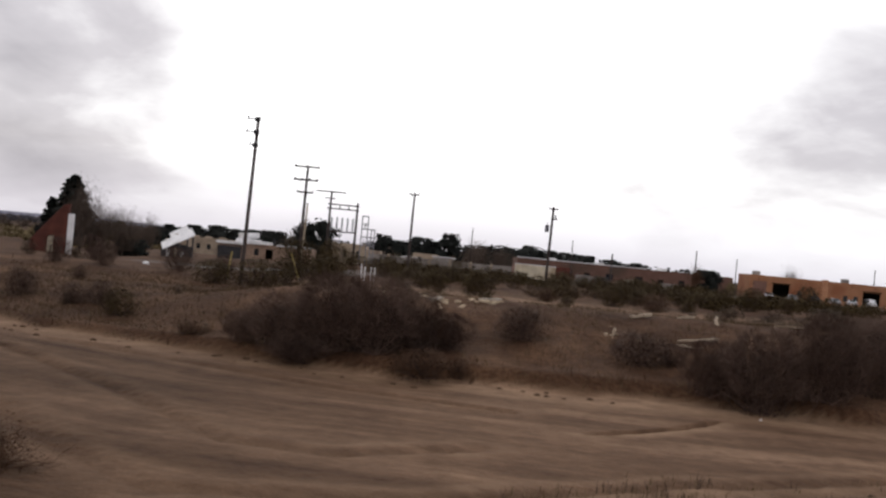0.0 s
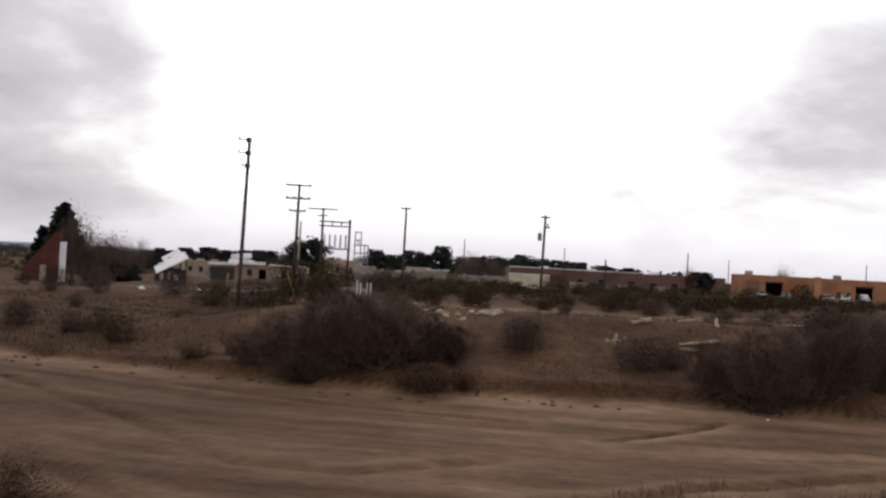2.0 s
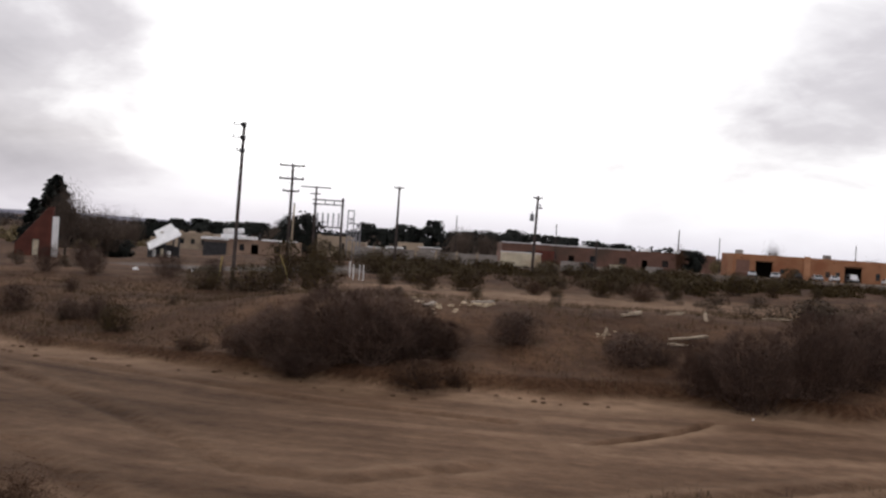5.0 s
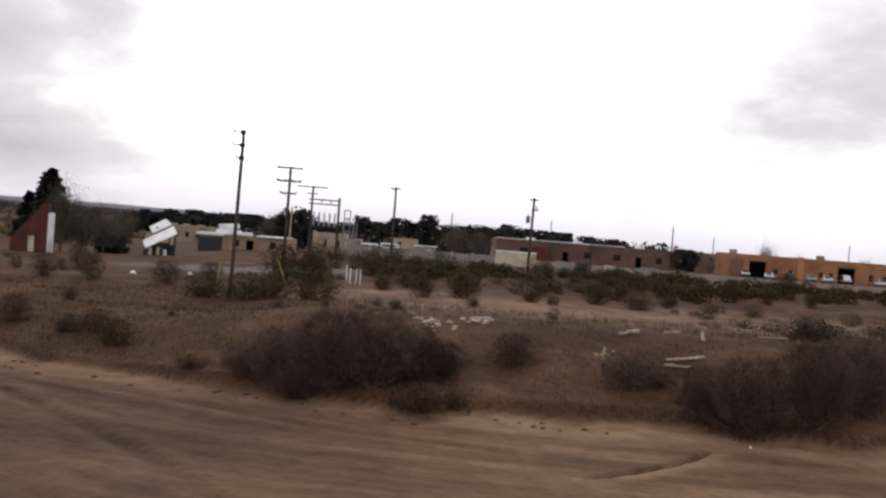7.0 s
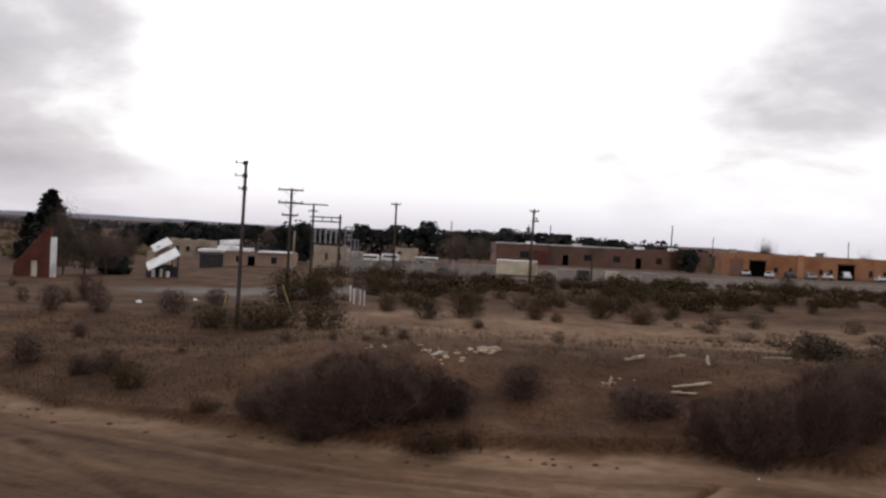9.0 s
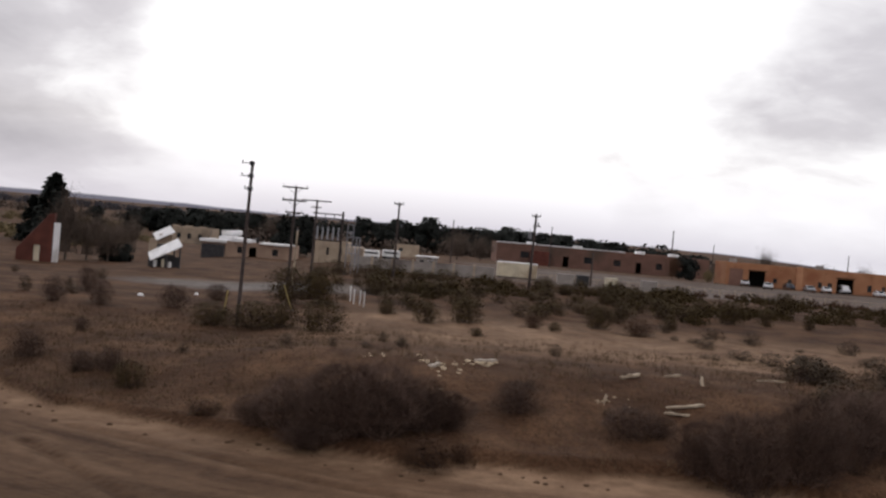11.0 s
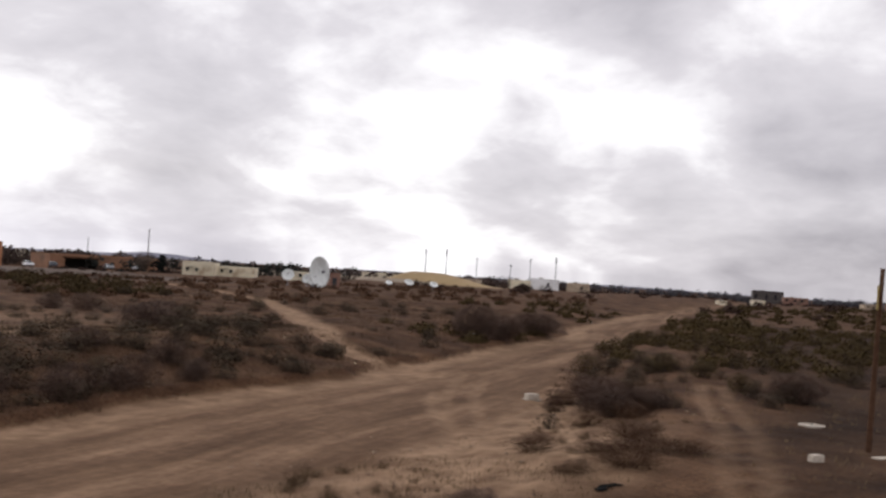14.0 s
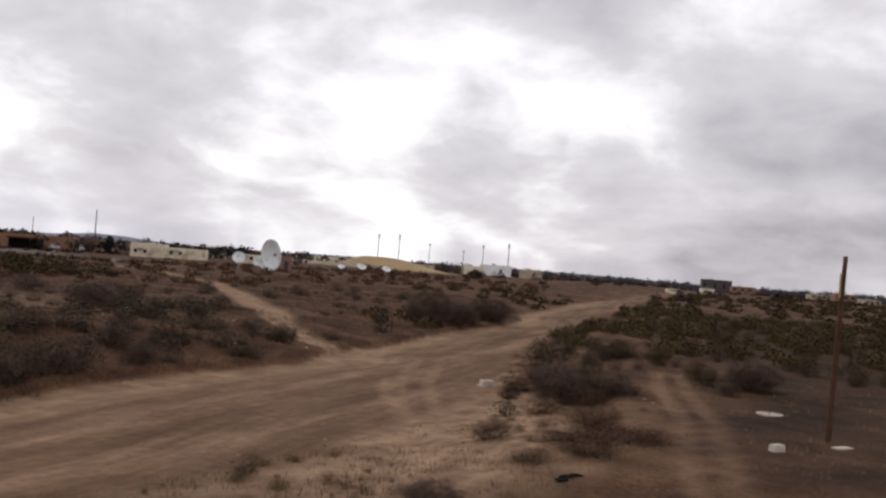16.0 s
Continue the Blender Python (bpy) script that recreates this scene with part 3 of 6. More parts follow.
def bush_meshes(seed, stems, branch, per_tip, leaf, twig_mat, leaf_mat, lean=1.35, thick=0.012, size=0.03, dome=700, haze=0, heart=1.0):
    rng = random.Random(seed)
    vs, fs, tips = twig_mesh(rng, stems, 1.0, lean, branch, thick, 0.0, 1 if stems < 25 else 2)
    lv, lf = leaf_quads(rng, tips, per_tip, leaf, size * 0.65)
    vs, lv = fit_unit([vs, lv])
    # a lumpy dome of fine leaves down to the ground
    shift = rng.uniform(0, 90)
    spots = []
    for _ in range(dome):
        an, up_ = rng.uniform(0, 6.283), rng.random() ** 0.8
        lump = 0.86 + 0.5 * noise.noise((math.cos(an) * 1.6 + shift, math.sin(an) * 1.6, up_ * 2.2))
        rr = math.sqrt(max(0.0, 1 - ((up_ - 0.42) / 0.6) ** 2)) * lump * heart * rng.random() ** 0.3
        spots.append(Vector((0.5 * rr * math.cos(an), 0.5 * rr * math.sin(an), up_ * heart * (0.75 + 0.25 * lump))))
    dv, df = leaf_quads(rng, spots, 1, 0.012, size * 0.85)
    # fine bare twigs that stand out past the leaves
    for _ in range(haze):
        an, up_ = rng.uniform(0, 6.283), rng.uniform(0.25, 1.0)
        lump = 0.86 + 0.5 * noise.noise((math.cos(an) * 1.6 + shift, math.sin(an) * 1.6, up_ * 2.2))
        rr = math.sqrt(max(0.0, 1 - ((up_ - 0.42) / 0.62) ** 2)) * lump * rng.uniform(0.75, 1.0)
        a = Vector((0.5 * rr * math.cos(an), 0.5 * rr * math.sin(an), up_ * (0.75 + 0.25 * lump)))
        d = Vector((math.cos(an) * rr + rng.gauss(0, 0.45), math.sin(an) * rr + rng.gauss(0, 0.45), 0.75 + rng.gauss(0, 0.3))).normalized()
        w = d.orthogonal().normalized() * rng.uniform(0.0014, 0.0026)
        b = a + d * rng.uniform(0.07, 0.2)
        i = len(vs)
        vs += [tuple(a - w), tuple(a + w), tuple(b)]
        fs.append((i, i + 1, i + 2))
    lf = lf + [tuple(i + len(lv) for i in f) for f in df]
    lv = lv + dv
    return mesh_of("twig_tangle", vs, fs, twig_mat), soften(mesh_of("foliage", lv, lf, leaf_mat), (0, 0, 0.25))


# pale outer twigs round darkened leaves: part of the core's shade is colour
BIG_BRUSH = [bush_meshes(s, 110, 5, 2, 0.055, MAUVE_TWIG, DRY_LEAF, 1.4, 0.006, 0.0145, 2600, 4600, 0.8) for s in (11, 12, 13)]
BRUSH = [bush_meshes(s, 60, 4, 4, 0.07, MAUVE_TWIG, DRY_LEAF, 1.4, 0.008, 0.022, 1700, 1200) for s in (21, 22, 23)]
RUSTY = [bush_meshes(s, 48, 4, 5, 0.07, GREY_TWIG, RUST_LEAF, 1.45, 0.009, 0.026, 1700) for s in (31, 32)]
OLIVE = [bush_meshes(s, 36, 4, 6, 0.075, GREY_TWIG, OLIVE_LEAF, 1.25, 0.009, 0.028, 1800) for s in (41, 42, 43)]
SMALL_OLIVE = [bush_meshes(s, 20, 3, 2, 0.07, GREY_TWIG, OLIVE_LEAF, 1.25, 0.012, 0.038, 480) for s in (51, 52, 53)]
SMALL_BRUSH = [bush_meshes(s, 20, 3, 2, 0.07, GREY_TWIG, WEED_LEAF, 1.4, 0.012, 0.044, 430) for s in (61, 62, 63)]
FUZZ = [bush_meshes(s, 90, 4, 2, 0.06, RUST_LEAF, RUST_LEAF, 1.45, 0.006, 0.016, 1500) for s in (33, 34)]
TUFT = [bush_meshes(s, 30, 3, 2, 0.06, STRAW, RUST_LEAF, 1.2, 0.012, 0.024, 420) for s in (65, 66)]
pick = random.Random(5)
LABELS = {"brush": "dense grey-brown leafless desert brush", "rusty": "low rusty-brown dried desert shrub",
          "olive": "dark olive creosote bush on bare soil", "small": "small grey-brown scrub clump on dry soil", "tuft": "low straw-coloured dry grass tuft on sand"}

NAMES = {"brush": "brush_clump", "rusty": "rusty_shrub", "olive": "creosote_bush", "small": "scrub_clump", "tuft": "grass_tuft"}


def bush(kinds, x, y, w, h, word, group):
    """One shrub as a thing: its branches and its leaves."""
    branches, leaves = kinds[pick.randrange(len(kinds))]
    z = ground_z(x, y) - 0.04
    ob = new(NAMES[word])
    ob.matrix_basis = Matrix.Translation((x, y, z)) @ Matrix.Rotation(pick.uniform(0, 6.28), 4, "Z") @ Matrix.Diagonal((w, w * pick.uniform(0.85, 1.1), h, 1))
    piece("twig_tangle", branches, ob)
    piece("foliage", leaves, ob)
    return tagged(ob, LABELS[word], "shrub", group)


# the great clumps on the bank
for x, y, w, h in ((-5.4, 36.4, 3.2, 1.9), (-3.5, 35.9, 3.4, 2.6), (-2.1, 36.0, 3.2, 2.7), (-0.9, 36.9, 3.0, 2.0), (0.4, 37.7, 2.2, 1.3), (-6.9, 37.0, 2.0, 1.1),
                   (9.7, 35.4, 2.6, 1.9), (11.2, 34.4, 3.4, 2.7), (13.2, 34.2, 3.2, 2.8), (14.3, 35.4, 2.4, 2.2), (16.9, 38.4, 3.6, 2.4), (19.2, 40.0, 3.2, 2.2), (-4.7, 35.5, 2.2, 1.0)):
    bush(BIG_BRUSH, x, y, w, h, "brush", "great brush clumps on the bank")
for x, y, w, h in ((3.3, 39.9, 2.4, 1.3), (7.8, 38.7, 2.7, 1.3), (9.0, 38.9, 1.6, 0.9), (-19.8, 48.3, 1.9, 1.3), (-16.2, 45.4, 1.9, 0.9), (-14.9, 45.2, 1.5, 1.1),
                   (-22.0, 66.3, 1.7, 1.6), (-25.0, 66.0, 2.0, 1.7), (-19.5, 55.0, 1.0, 0.8), (-17.4, 67.4, 2.6, 1.5), (-16.2, 76.0, 2.0, 1.2), (-25.4, 74, 1.5, 1.9)):
    bush(BRUSH, x, y, w, h, "brush", "brush on the bank")
for x, y, w, h in ((-0.4, 34.0, 2.5, 1.0), (0.9, 35.0, 1.3, 0.7), (-9.2, 38.4, 1.6, 0.6), (16.9, 33.6, 1.7, 0.8), (16.1, 76, 3.1, 1.4), (44.8, 88.5, 2.4, 1.2), (7.9, 75.4, 1.8, 1.1)):
    bush(RUSTY, x, y, w, h, "rusty", "rusty shrubs")
for x, y, w, h in ((-13.3, 42.6, 1.8, 1.2), (-13.7, 61.6, 3.3, 1.5), (-11.0, 61.0, 3.2, 1.7), (-9.4, 61.4, 3.0, 1.6), (-6.7, 59.4, 3.3, 2.0), (-3.3, 76.5, 1.8, 1.2),
                   (-0.3, 71.2, 2.4, 1.7), (2.7, 75.0, 3.0, 2.0), (3.0, 64.9, 1.2, 0.6), (9.3, 73.5, 1.2, 0.7), (13.7, 80, 2.8, 1.8), (20.9, 85.3, 1.5, 1.4),
                   (27.7, 100, 2.7, 1.8), (28.9, 94.6, 3.2, 2.3), (33.1, 96.4, 2.2, 1.9), (37.1, 95.9, 1.6, 1.3), (39.1, 108.5, 3.2, 2.6), (-11.2, 79.0, 3.6, 2.9), (-8.8, 80.2, 3.8, 3.2)):
    bush(OLIVE, x, y, w, h, "olive", "creosote bushes in the field")
# beyond the road's fork and on the camera's side
for x, y, w, h in ((45.4, 21.4, 3.8, 1.4), (49.2, 23.8, 3.8, 1.6), (47.6, 20.6, 3.0, 1.0), (52.4, 26.4, 3.0, 1.5), (81.9, 55.0, 5.0, 3.4), (98.5, 58.0, 6.0, 2.4), (90.0, 57.2, 5.4, 2.2), (86.2, 55.0, 4.2, 2.2),
                   (22.3, 14.2, 1.9, 1.0), (56.8, 15.6, 3.6, 1.6)):
    bush(BIG_BRUSH, x, y, w, h, "brush", "brush beside the dirt road")
for x, y, w, h in ((58.4, 19.6, 1.9, 1.2), (71.6, 16.7, 1.7, 1.3), (66.2, 12.1, 1.5, 1.1), (64.8, 24.5, 2.3, 1.2), (68, 28.8, 3.6, 1.2), (90.8, 33.6, 3.2, 1.7)):
    bush(OLIVE, x, y, w, h, "olive", "creosote bushes beside the track")
for x, y, w, h in ((30.9, 13.6, 3.4, 0.9), (33.6, 14.6, 3.2, 0.9), (36.2, 15.6, 3.0, 0.8), (32.2, 18.3, 2.8, 0.7), (41.6, 21.0, 2.6, 0.9), (44.0, 19.8, 2.6, 0.9), (50.8, 21.6, 3.0, 1.1), (34.8, 13.2, 3.0, 0.7), (32.2, 15.6, 2.6, 0.6), (38.2, 17.0, 2.6, 0.7), (29.2, 14.9, 2.2, 0.5), (35.5, 19.9, 2.4, 0.5), (-7.4, 17.2, 2.4, 0.9)):
    bush(FUZZ, x, y, w, h, "rusty", "rusty shrubs")
for x, y, w, h in ((50.5, 27.4, 2.6, 1.0), (47.5, 26.2, 1.7, 0.8)):
    bush(RUSTY, x, y, w, h, "rusty", "rusty shrubs")
for x, y, w, h in ((15.7, 36.2, 2.1, 1.8), (21.1, 38.6, 3.1, 1.8), (24.9, 39.0, 2.4, 1.4), (29.4, 40.6, 2.0, 1.2), (48.1, 63.2, 5.0, 1.8), (52.2, 82.3, 3.3, 1.4), (36.3, 45.4, 2.7, 1.4),
                   (34.8, 41.6, 1.9, 0.9), (52.6, 67, 5.0, 1.8), (53.9, 79.5, 3.0, 1.5), (32.6, 48.3, 2.8, 1.2), (31.0, 41.4, 3.0, 1.6), (26.7, 40.3, 3.0, 1.5), (35.7, 42.2, 1.8, 1.2)):
    bush(BRUSH, x, y, w, h, "brush", "brush on the bank")


def clear(x, y):
    return wild(x, y) > 0.97 and from_line(FOOTPATH, x, y) > 1.4 and from_line(TRACK, x, y) > 2.0 and from_line(SIDE_TRACK, x, y) > 1.8


def scatter(count, x0, x1, y0, y1, chance, kinds, w0, w1, flat, word, group):
    done = 0
    for _ in range(count * 30):
        if done == count:
            break
        x, y = pick.uniform(x0, x1), pick.uniform(y0, y1)
        if clear(x, y) and pick.random() < chance(x, y):
            w = pick.uniform(w0, w1)
            bush(kinds, x, y, w, w * pick.uniform(*flat), word, group)
            done += 1


scatter(34, -1, 26, 13, 23.4, lambda x, y: 0.7, SMALL_BRUSH, 0.2, 0.5, (0.5, 0.9), "small", "weeds beside the road")
scatter(34, 22, 44, 15, 27, lambda x, y: 0.6, TUFT, 0.35, 1.1, (0.3, 0.55), "tuft", "straw tufts beside the road")
for x, y, w, h in ((23.3, 22.1, 1.5, 0.7), (24.7, 22.9, 1.1, 0.4), (26.0, 22.6, 0.9, 0.35), (22.2, 21.6, 0.8, 0.35)):
    bush(TUFT, x, y, w, h, "tuft", "straw tufts beside the road")
# low scrub on the long bank towards the fork, thick belts of creosote behind
scatter(150, 17, 58, 37, 80, lambda x, y: step(-1, 2, y - along(ROAD_EDGE, x)) * (0.35 + 0.65 * step(22, 6, y - along(ROAD_EDGE, x))), SMALL_BRUSH, 0.9, 3.0, (0.3, 0.55), "small", "low scrub on the bank")
scatter(70, 58, 112, 50, 100, lambda x, y: 0.6, SMALL_BRUSH, 0.8, 2.4, (0.3, 0.55), "small", "low scrub past the footpath")
scatter(14, -30, 14, 38, 56, lambda x, y: 0.5, SMALL_BRUSH, 0.4, 1.0, (0.5, 0.8), "small", "low scrub on the bank")
scatter(120, -13, 26, 82, 126, lambda x, y: (0.25 + 0.75 * step(80, 90, y - 0.25 * x)) * (not 4 < x < 13 or y < 104), SMALL_OLIVE, 1.6, 3.2, (0.42, 0.62), "olive", "creosote bushes in the field")
scatter(6, -40, -16, 70, 100, lambda x, y: 0.5, SMALL_BRUSH, 0.8, 1.8, (0.6, 0.9), "small", "scrub by the sheds")
scatter(130, 60, 120, -14, 52, lambda x, y: (along(ROAD_NEAR, x) - y > 2) * (0.3 + 0.7 * step(70, 110, x)), SMALL_OLIVE, 1.2, 2.8, (0.5, 0.75), "olive", "creosote bushes beside the track")
scatter(45, 40, 74, 14, 36, lambda x, y: 0.6 * (along(ROAD_NEAR, x) - y > 1), SMALL_BRUSH, 0.8, 1.8, (0.5, 0.75), "small", "low scrub beside the track")


def far_scrub(name, count, x0, x1, y0, y1, mat, label, seed, lo=1.2, hi=2.6, leaves=62, leaf=0.09):
    """Many far bushes as one mass of leaf clumps."""
    rng = random.Random(seed)
    vs, fs, hearts = [], [], []
    for _ in range(count):
        x, y = rng.uniform(x0, x1), rng.uniform(y0, y1)
        if wild(x, y) < 0.9:
            continue
        w, z = rng.uniform(lo, hi), height(x, y)
        for _ in range(leaves):
            an, rr = rng.uniform(0, 6.283), w * 0.5 * math.sqrt(rng.random())
            c = Vector((x + math.cos(an) * rr, y + math.sin(an) * rr, z + rng.random() * w * 0.5 * (1 - 3 * (rr / w) ** 2)))
            a = Vector((rng.gauss(0, 1), rng.gauss(0, 1), rng.gauss(0, 1))).normalized()
            s = w * leaf * rng.uniform(0.65, 1.35)
            i = len(vs)
            vs += facing(c, a, Vector((x, y, z)), s, 0.8)
            hearts += [(x, y, z)] * 4
            fs.append((i, i + 1, i + 2, i + 3))
    tagged(new(name, soften(mesh_of(name, vs, fs, mat), hearts)), label, "scrub", kind="stuff")


far_scrub("field_creosote_belt", 125, 22, 84, 100, 138, OLIVE_LEAF, "belt of dark olive creosote scrub in the field", 70, 1.7, 3.6, 260, 0.042)
far_scrub("mid_creosote_belt", 46, -6, 32, 92, 128, OLIVE_LEAF, "belt of dark olive creosote scrub behind the bank", 77, 1.6, 3.2, 220, 0.045)
far_scrub("track_creosote_belt", 520, 74, 150, -30, 62, OLIVE_LEAF, "belt of dark olive creosote scrub beside the track", 69, 1.2, 2.8, 200, 0.048)
far_scrub("far_creosote_belt", 900, 130, 420, -60, 95, OLIVE_LEAF, "distant belt of dark olive creosote scrub", 71, 1.4, 3.0)
far_scrub("far_brush_belt", 260, 60, 200, 92, 150, RUST_LEAF, "distant reddish-brown brush on the flat", 72, 1.2, 2.4)
far_scrub("porch_brush", 70, 130, 190, 196, 207, DRY_LEAF, "grey-brown brush before the adobe wing", 76, 1.0, 1.8)
far_scrub("rail_brush", 90, 36, 130, 136, 150, RUST_LEAF, "row of reddish-brown brush before the orange building", 73, 1.0, 2.0)
far_scrub("far_flat_scrub", 500, 200, 900, -150, 300, DRY_LEAF, "distant scattered grey-brown scrub", 74, 2.0, 4.5)
far_scrub("meadow_scrub", 300, -190, -56, 170, 300, YELLOW_LEAF, "distant pale yellow winter scrub", 75, 2.0, 4.0)


def grass(name, count, x0, x1, y0, y1, tall, mat, label, seed, only=None, spread=0.12):
    rng = random.Random(seed)
    vs, fs = [], []
    for _ in range(count):
        x, y = rng.uniform(x0, x1), rng.uniform(y0, y1)
        if wild(x, y) < 0.6 or (only and rng.random() > only(x, y)):
            continue
        z = ground_z(x, y) - 0.01
        for _ in range(6):
            an, lean, h = rng.uniform(0, 6.283), rng.uniform(0.1, 0.7), tall * rng.uniform(0.4, 1.2)
            dx, dy = math.cos(an), math.sin(an)
            bx, by = x + rng.gauss(0, spread), y + rng.gauss(0, spread)
            i = len(vs)
            vs += [(bx - dy * 0.012, by + dx * 0.012, z), (bx + dy * 0.012, by - dx * 0.012, z), (bx + dx * lean * h, by + dy * lean * h, z + h)]
            fs.append((i, i + 1, i + 2))
    tagged(new(name, mesh_of(name, vs, fs, mat)), label, "grass", kind="stuff")


grass("dry_grass_bank", 9000, -32, 60, 33, 62, 0.28, STRAW, "sparse dry straw-coloured grass on the bank", 81, lambda x, y: 0.35 + 0.9 * noise.noise((x * 0.25, y * 0.25, 6.0)))
grass("dry_grass_near", 2600, -10, 64, 4, 40, 0.22, STRAW, "short dry grass beside the dirt road", 82, lambda x, y: 0.5 + 0.8 * noise.noise((x * 0.3, y * 0.3, 8.0)))
grass("edge_weeds", 9000, -34, 70, 32, 54, 0.34, RUST_LEAF, "rusty dry weeds along the road edge", 84, lambda x, y: step(1.5, 0.2, y - along(ROAD_EDGE, x)) * (0.5 + noise.noise((x * 0.4, 2.0, 6.0))))
grass("brown_weeds", 5000, -32, 60, 33, 66, 0.30, DULL_WEED, "low brown weeds on the bank", 83, lambda x, y: 0.3 + 1.1 * noise.noise((x * 0.2, y * 0.2, 16.0)), 0.3)
grass("olive_weeds", 9000, -36, -4, 38, 64, 0.12, DULL_WEED, "dull olive-brown low weeds on the bank", 85, lambda x, y: step(-3, -10, x) * (0.75 + 0.9 * noise.noise((x * 0.22, y * 0.22, 26.0))), 0.4)
grass("thin_weeds", 500, -2, 26, 14, 22, 0.26, GREY_TWIG, "thin dark weed stalks beside the dirt road", 86, lambda x, y: 0.45 + 0.9 * noise.noise((x * 0.4, y * 0.4, 27.0)))
grass("verge_straw", 3200, -1, 30, 12.5, 24, 0.2, STRAW, "thin straw-coloured weeds on the sandy verge", 88, lambda x, y: 0.4 + 1.0 * noise.noise((x * 0.35, y * 0.35, 41.0)), 0.25)
grass("far_bank_weeds", 9000, 58, 128, 47, 108, 0.3, RUST_LEAF, "rusty low weeds on the bank past the footpath", 89, lambda x, y: step(0.5, 2.0, y - along(ROAD_EDGE, x)) * step(1.4, 2.6, from_line(FOOTPATH, x, y)) * (0.6 + 0.9 * noise.noise((x * 0.15, y * 0.15, 46.0))), 0.6)
grass("far_bank_grass", 7000, 58, 128, 47, 108, 0.28, WEED_LEAF, "grey-olive low weeds on the bank past the footpath", 90, lambda x, y: step(0.5, 2.0, y - along(ROAD_EDGE, x)) * step(1.4, 2.6, from_line(FOOTPATH, x, y)) * (0.5 + 0.9 * noise.noise((x * 0.12, y * 0.12, 56.0))), 0.6)
grass("bank_weeds", 11000, 16, 62, 36, 66, 0.2, DULL_WEED, "dull brown low weeds on the long bank", 87, lambda x, y: step(0.3, 1.5, y - along(ROAD_EDGE, x)) * step(1.2, 2.4, from_line(FOOTPATH, x, y)) * step(30, 12, y - along(ROAD_EDGE, x)) * (0.6 + 0.9 * noise.noise((x * 0.2, y * 0.2, 36.0))), 0.35)


# ---- utility poles ----
def insulator(bm, x, y, z, r=0.05, h=0.16):
    rod(bm, (x, y, z), (x, y, z + h), r * 0.4, r * 0.4, 6)
    for k in (0.45, 0.75):
        rod(bm, (x, y, z + h * k), (x, y, z + h * (k + 0.22)), r, r * 0.7, 8)


def pole(x, y, top, label, lean=(0.0, 0.0), radius=0.15, turn=0.0, name="utility_pole", mat=None):
    base = ground_z(x, y)
    ob = thing(name, x, y, label, "utility pole", "wooden utility poles", turn)
    h = top - base
    bm = bmesh.new()
    last = None
    for k in range(8):
        f = k / 7
        row = [bm.verts.new((lean[0] * f + radius * (1 - 0.3 * f) * math.cos(0.6283 * j), lean[1] * f + radius * (1 - 0.3 * f) * math.sin(0.6283 * j), h * f - (0.4 if k == 0 else 0))) for j in range(10)]
        if last:
            for j in range(10):
                bm.faces.new((last[j], last[(j + 1) % 10], row[(j + 1) % 10], row[j]))
        last = row
    bm.faces.new(last)
    part("shaft", bm, mat or POLE_WOOD, ob, smooth=True)
    return ob, h


def crossarm(ob, h, width, z, insulators, lean=0.0, thick=0.07, hang=0.0, tilt=0.0):
    bm = bmesh.new()
    box(bm, lean - width / 2, lean + width / 2, -0.20, -0.20 + thick * 1.4, z - thick, z + thick)
    if tilt:
        bmesh.ops.rotate(bm, verts=bm.verts, cent=(lean, 0, z), matrix=Matrix.Rotation(radians(tilt), 3, "Y"))
    arm = part("crossarm", bm, POLE_WOOD, ob, "weathered wooden crossarm")
    for k in range(insulators):
        px = lean - width / 2 * 0.92 + width * 0.92 * k / max(1, insulators - 1)
        bm = bmesh.new()
        insulator(bm, px, -0.15, z + thick if not hang else z - hang, 0.12 if hang else 0.06, 0.3 if hang else 0.18)
        part("insulator", bm, PORCELAIN, arm, "grey porcelain insulator")
    for side in (-1, 1):
        part("brace", rodded((lean + side * width * 0.28, -0.14, z - thick), (lean, -0.12, z - width * 0.25), 0.018, sides=5), DARK_METAL, ob)


# a plain pole with three side brackets and yellow guy guards
p, h = pole(-12.25, 62.6, 10.0, "tall dark wooden utility pole with small side brackets", (0.12, 0.1), 0.13)
for k, z in enumerate((h - 0.15, h - 0.95, h - 1.75)):
    bm = rodded((0.1, -0.1, z), (0.1 - (0.62 if k < 2 else 0.35), -0.15, z - 0.02), 0.03, sides=6)
    insulator(bm, 0.1 - 0.55 + 0.25 * (k == 2), -0.15, z, 0.06, 0.16)
    part("bracket", bm, GALV, p, "steel side bracket with an insulator")
    part("clamp", rodded((0.1, 0, z - 0.12), (0.1, 0, z + 0.12), 0.17, sides=10), DARK_METAL, p)
for gx, gy, tx in ((-13.6, 64.8, 0.18), (-10.0, 72.4, -0.75)):
    gz = ground_z(gx, gy)
    mark = thing("guy_marker", gx, gy, "leaning faded yellow plastic guy-wire marker", "marker post", "yellow markers")
    part("sleeve", rodded((0, 0, -0.2), (tx, 0.1, 1.75), 0.05, sides=8), YELLOW_MARK, mark)
    part("cap", rodded((tx, 0.1, 1.72), (tx * 1.03, 0.1, 1.82), 0.06, 0.04), YELLOW_MARK, mark)
    part("foot", rodded((0, 0, -0.05), (0, 0, 0.12), 0.07), GALV, mark)

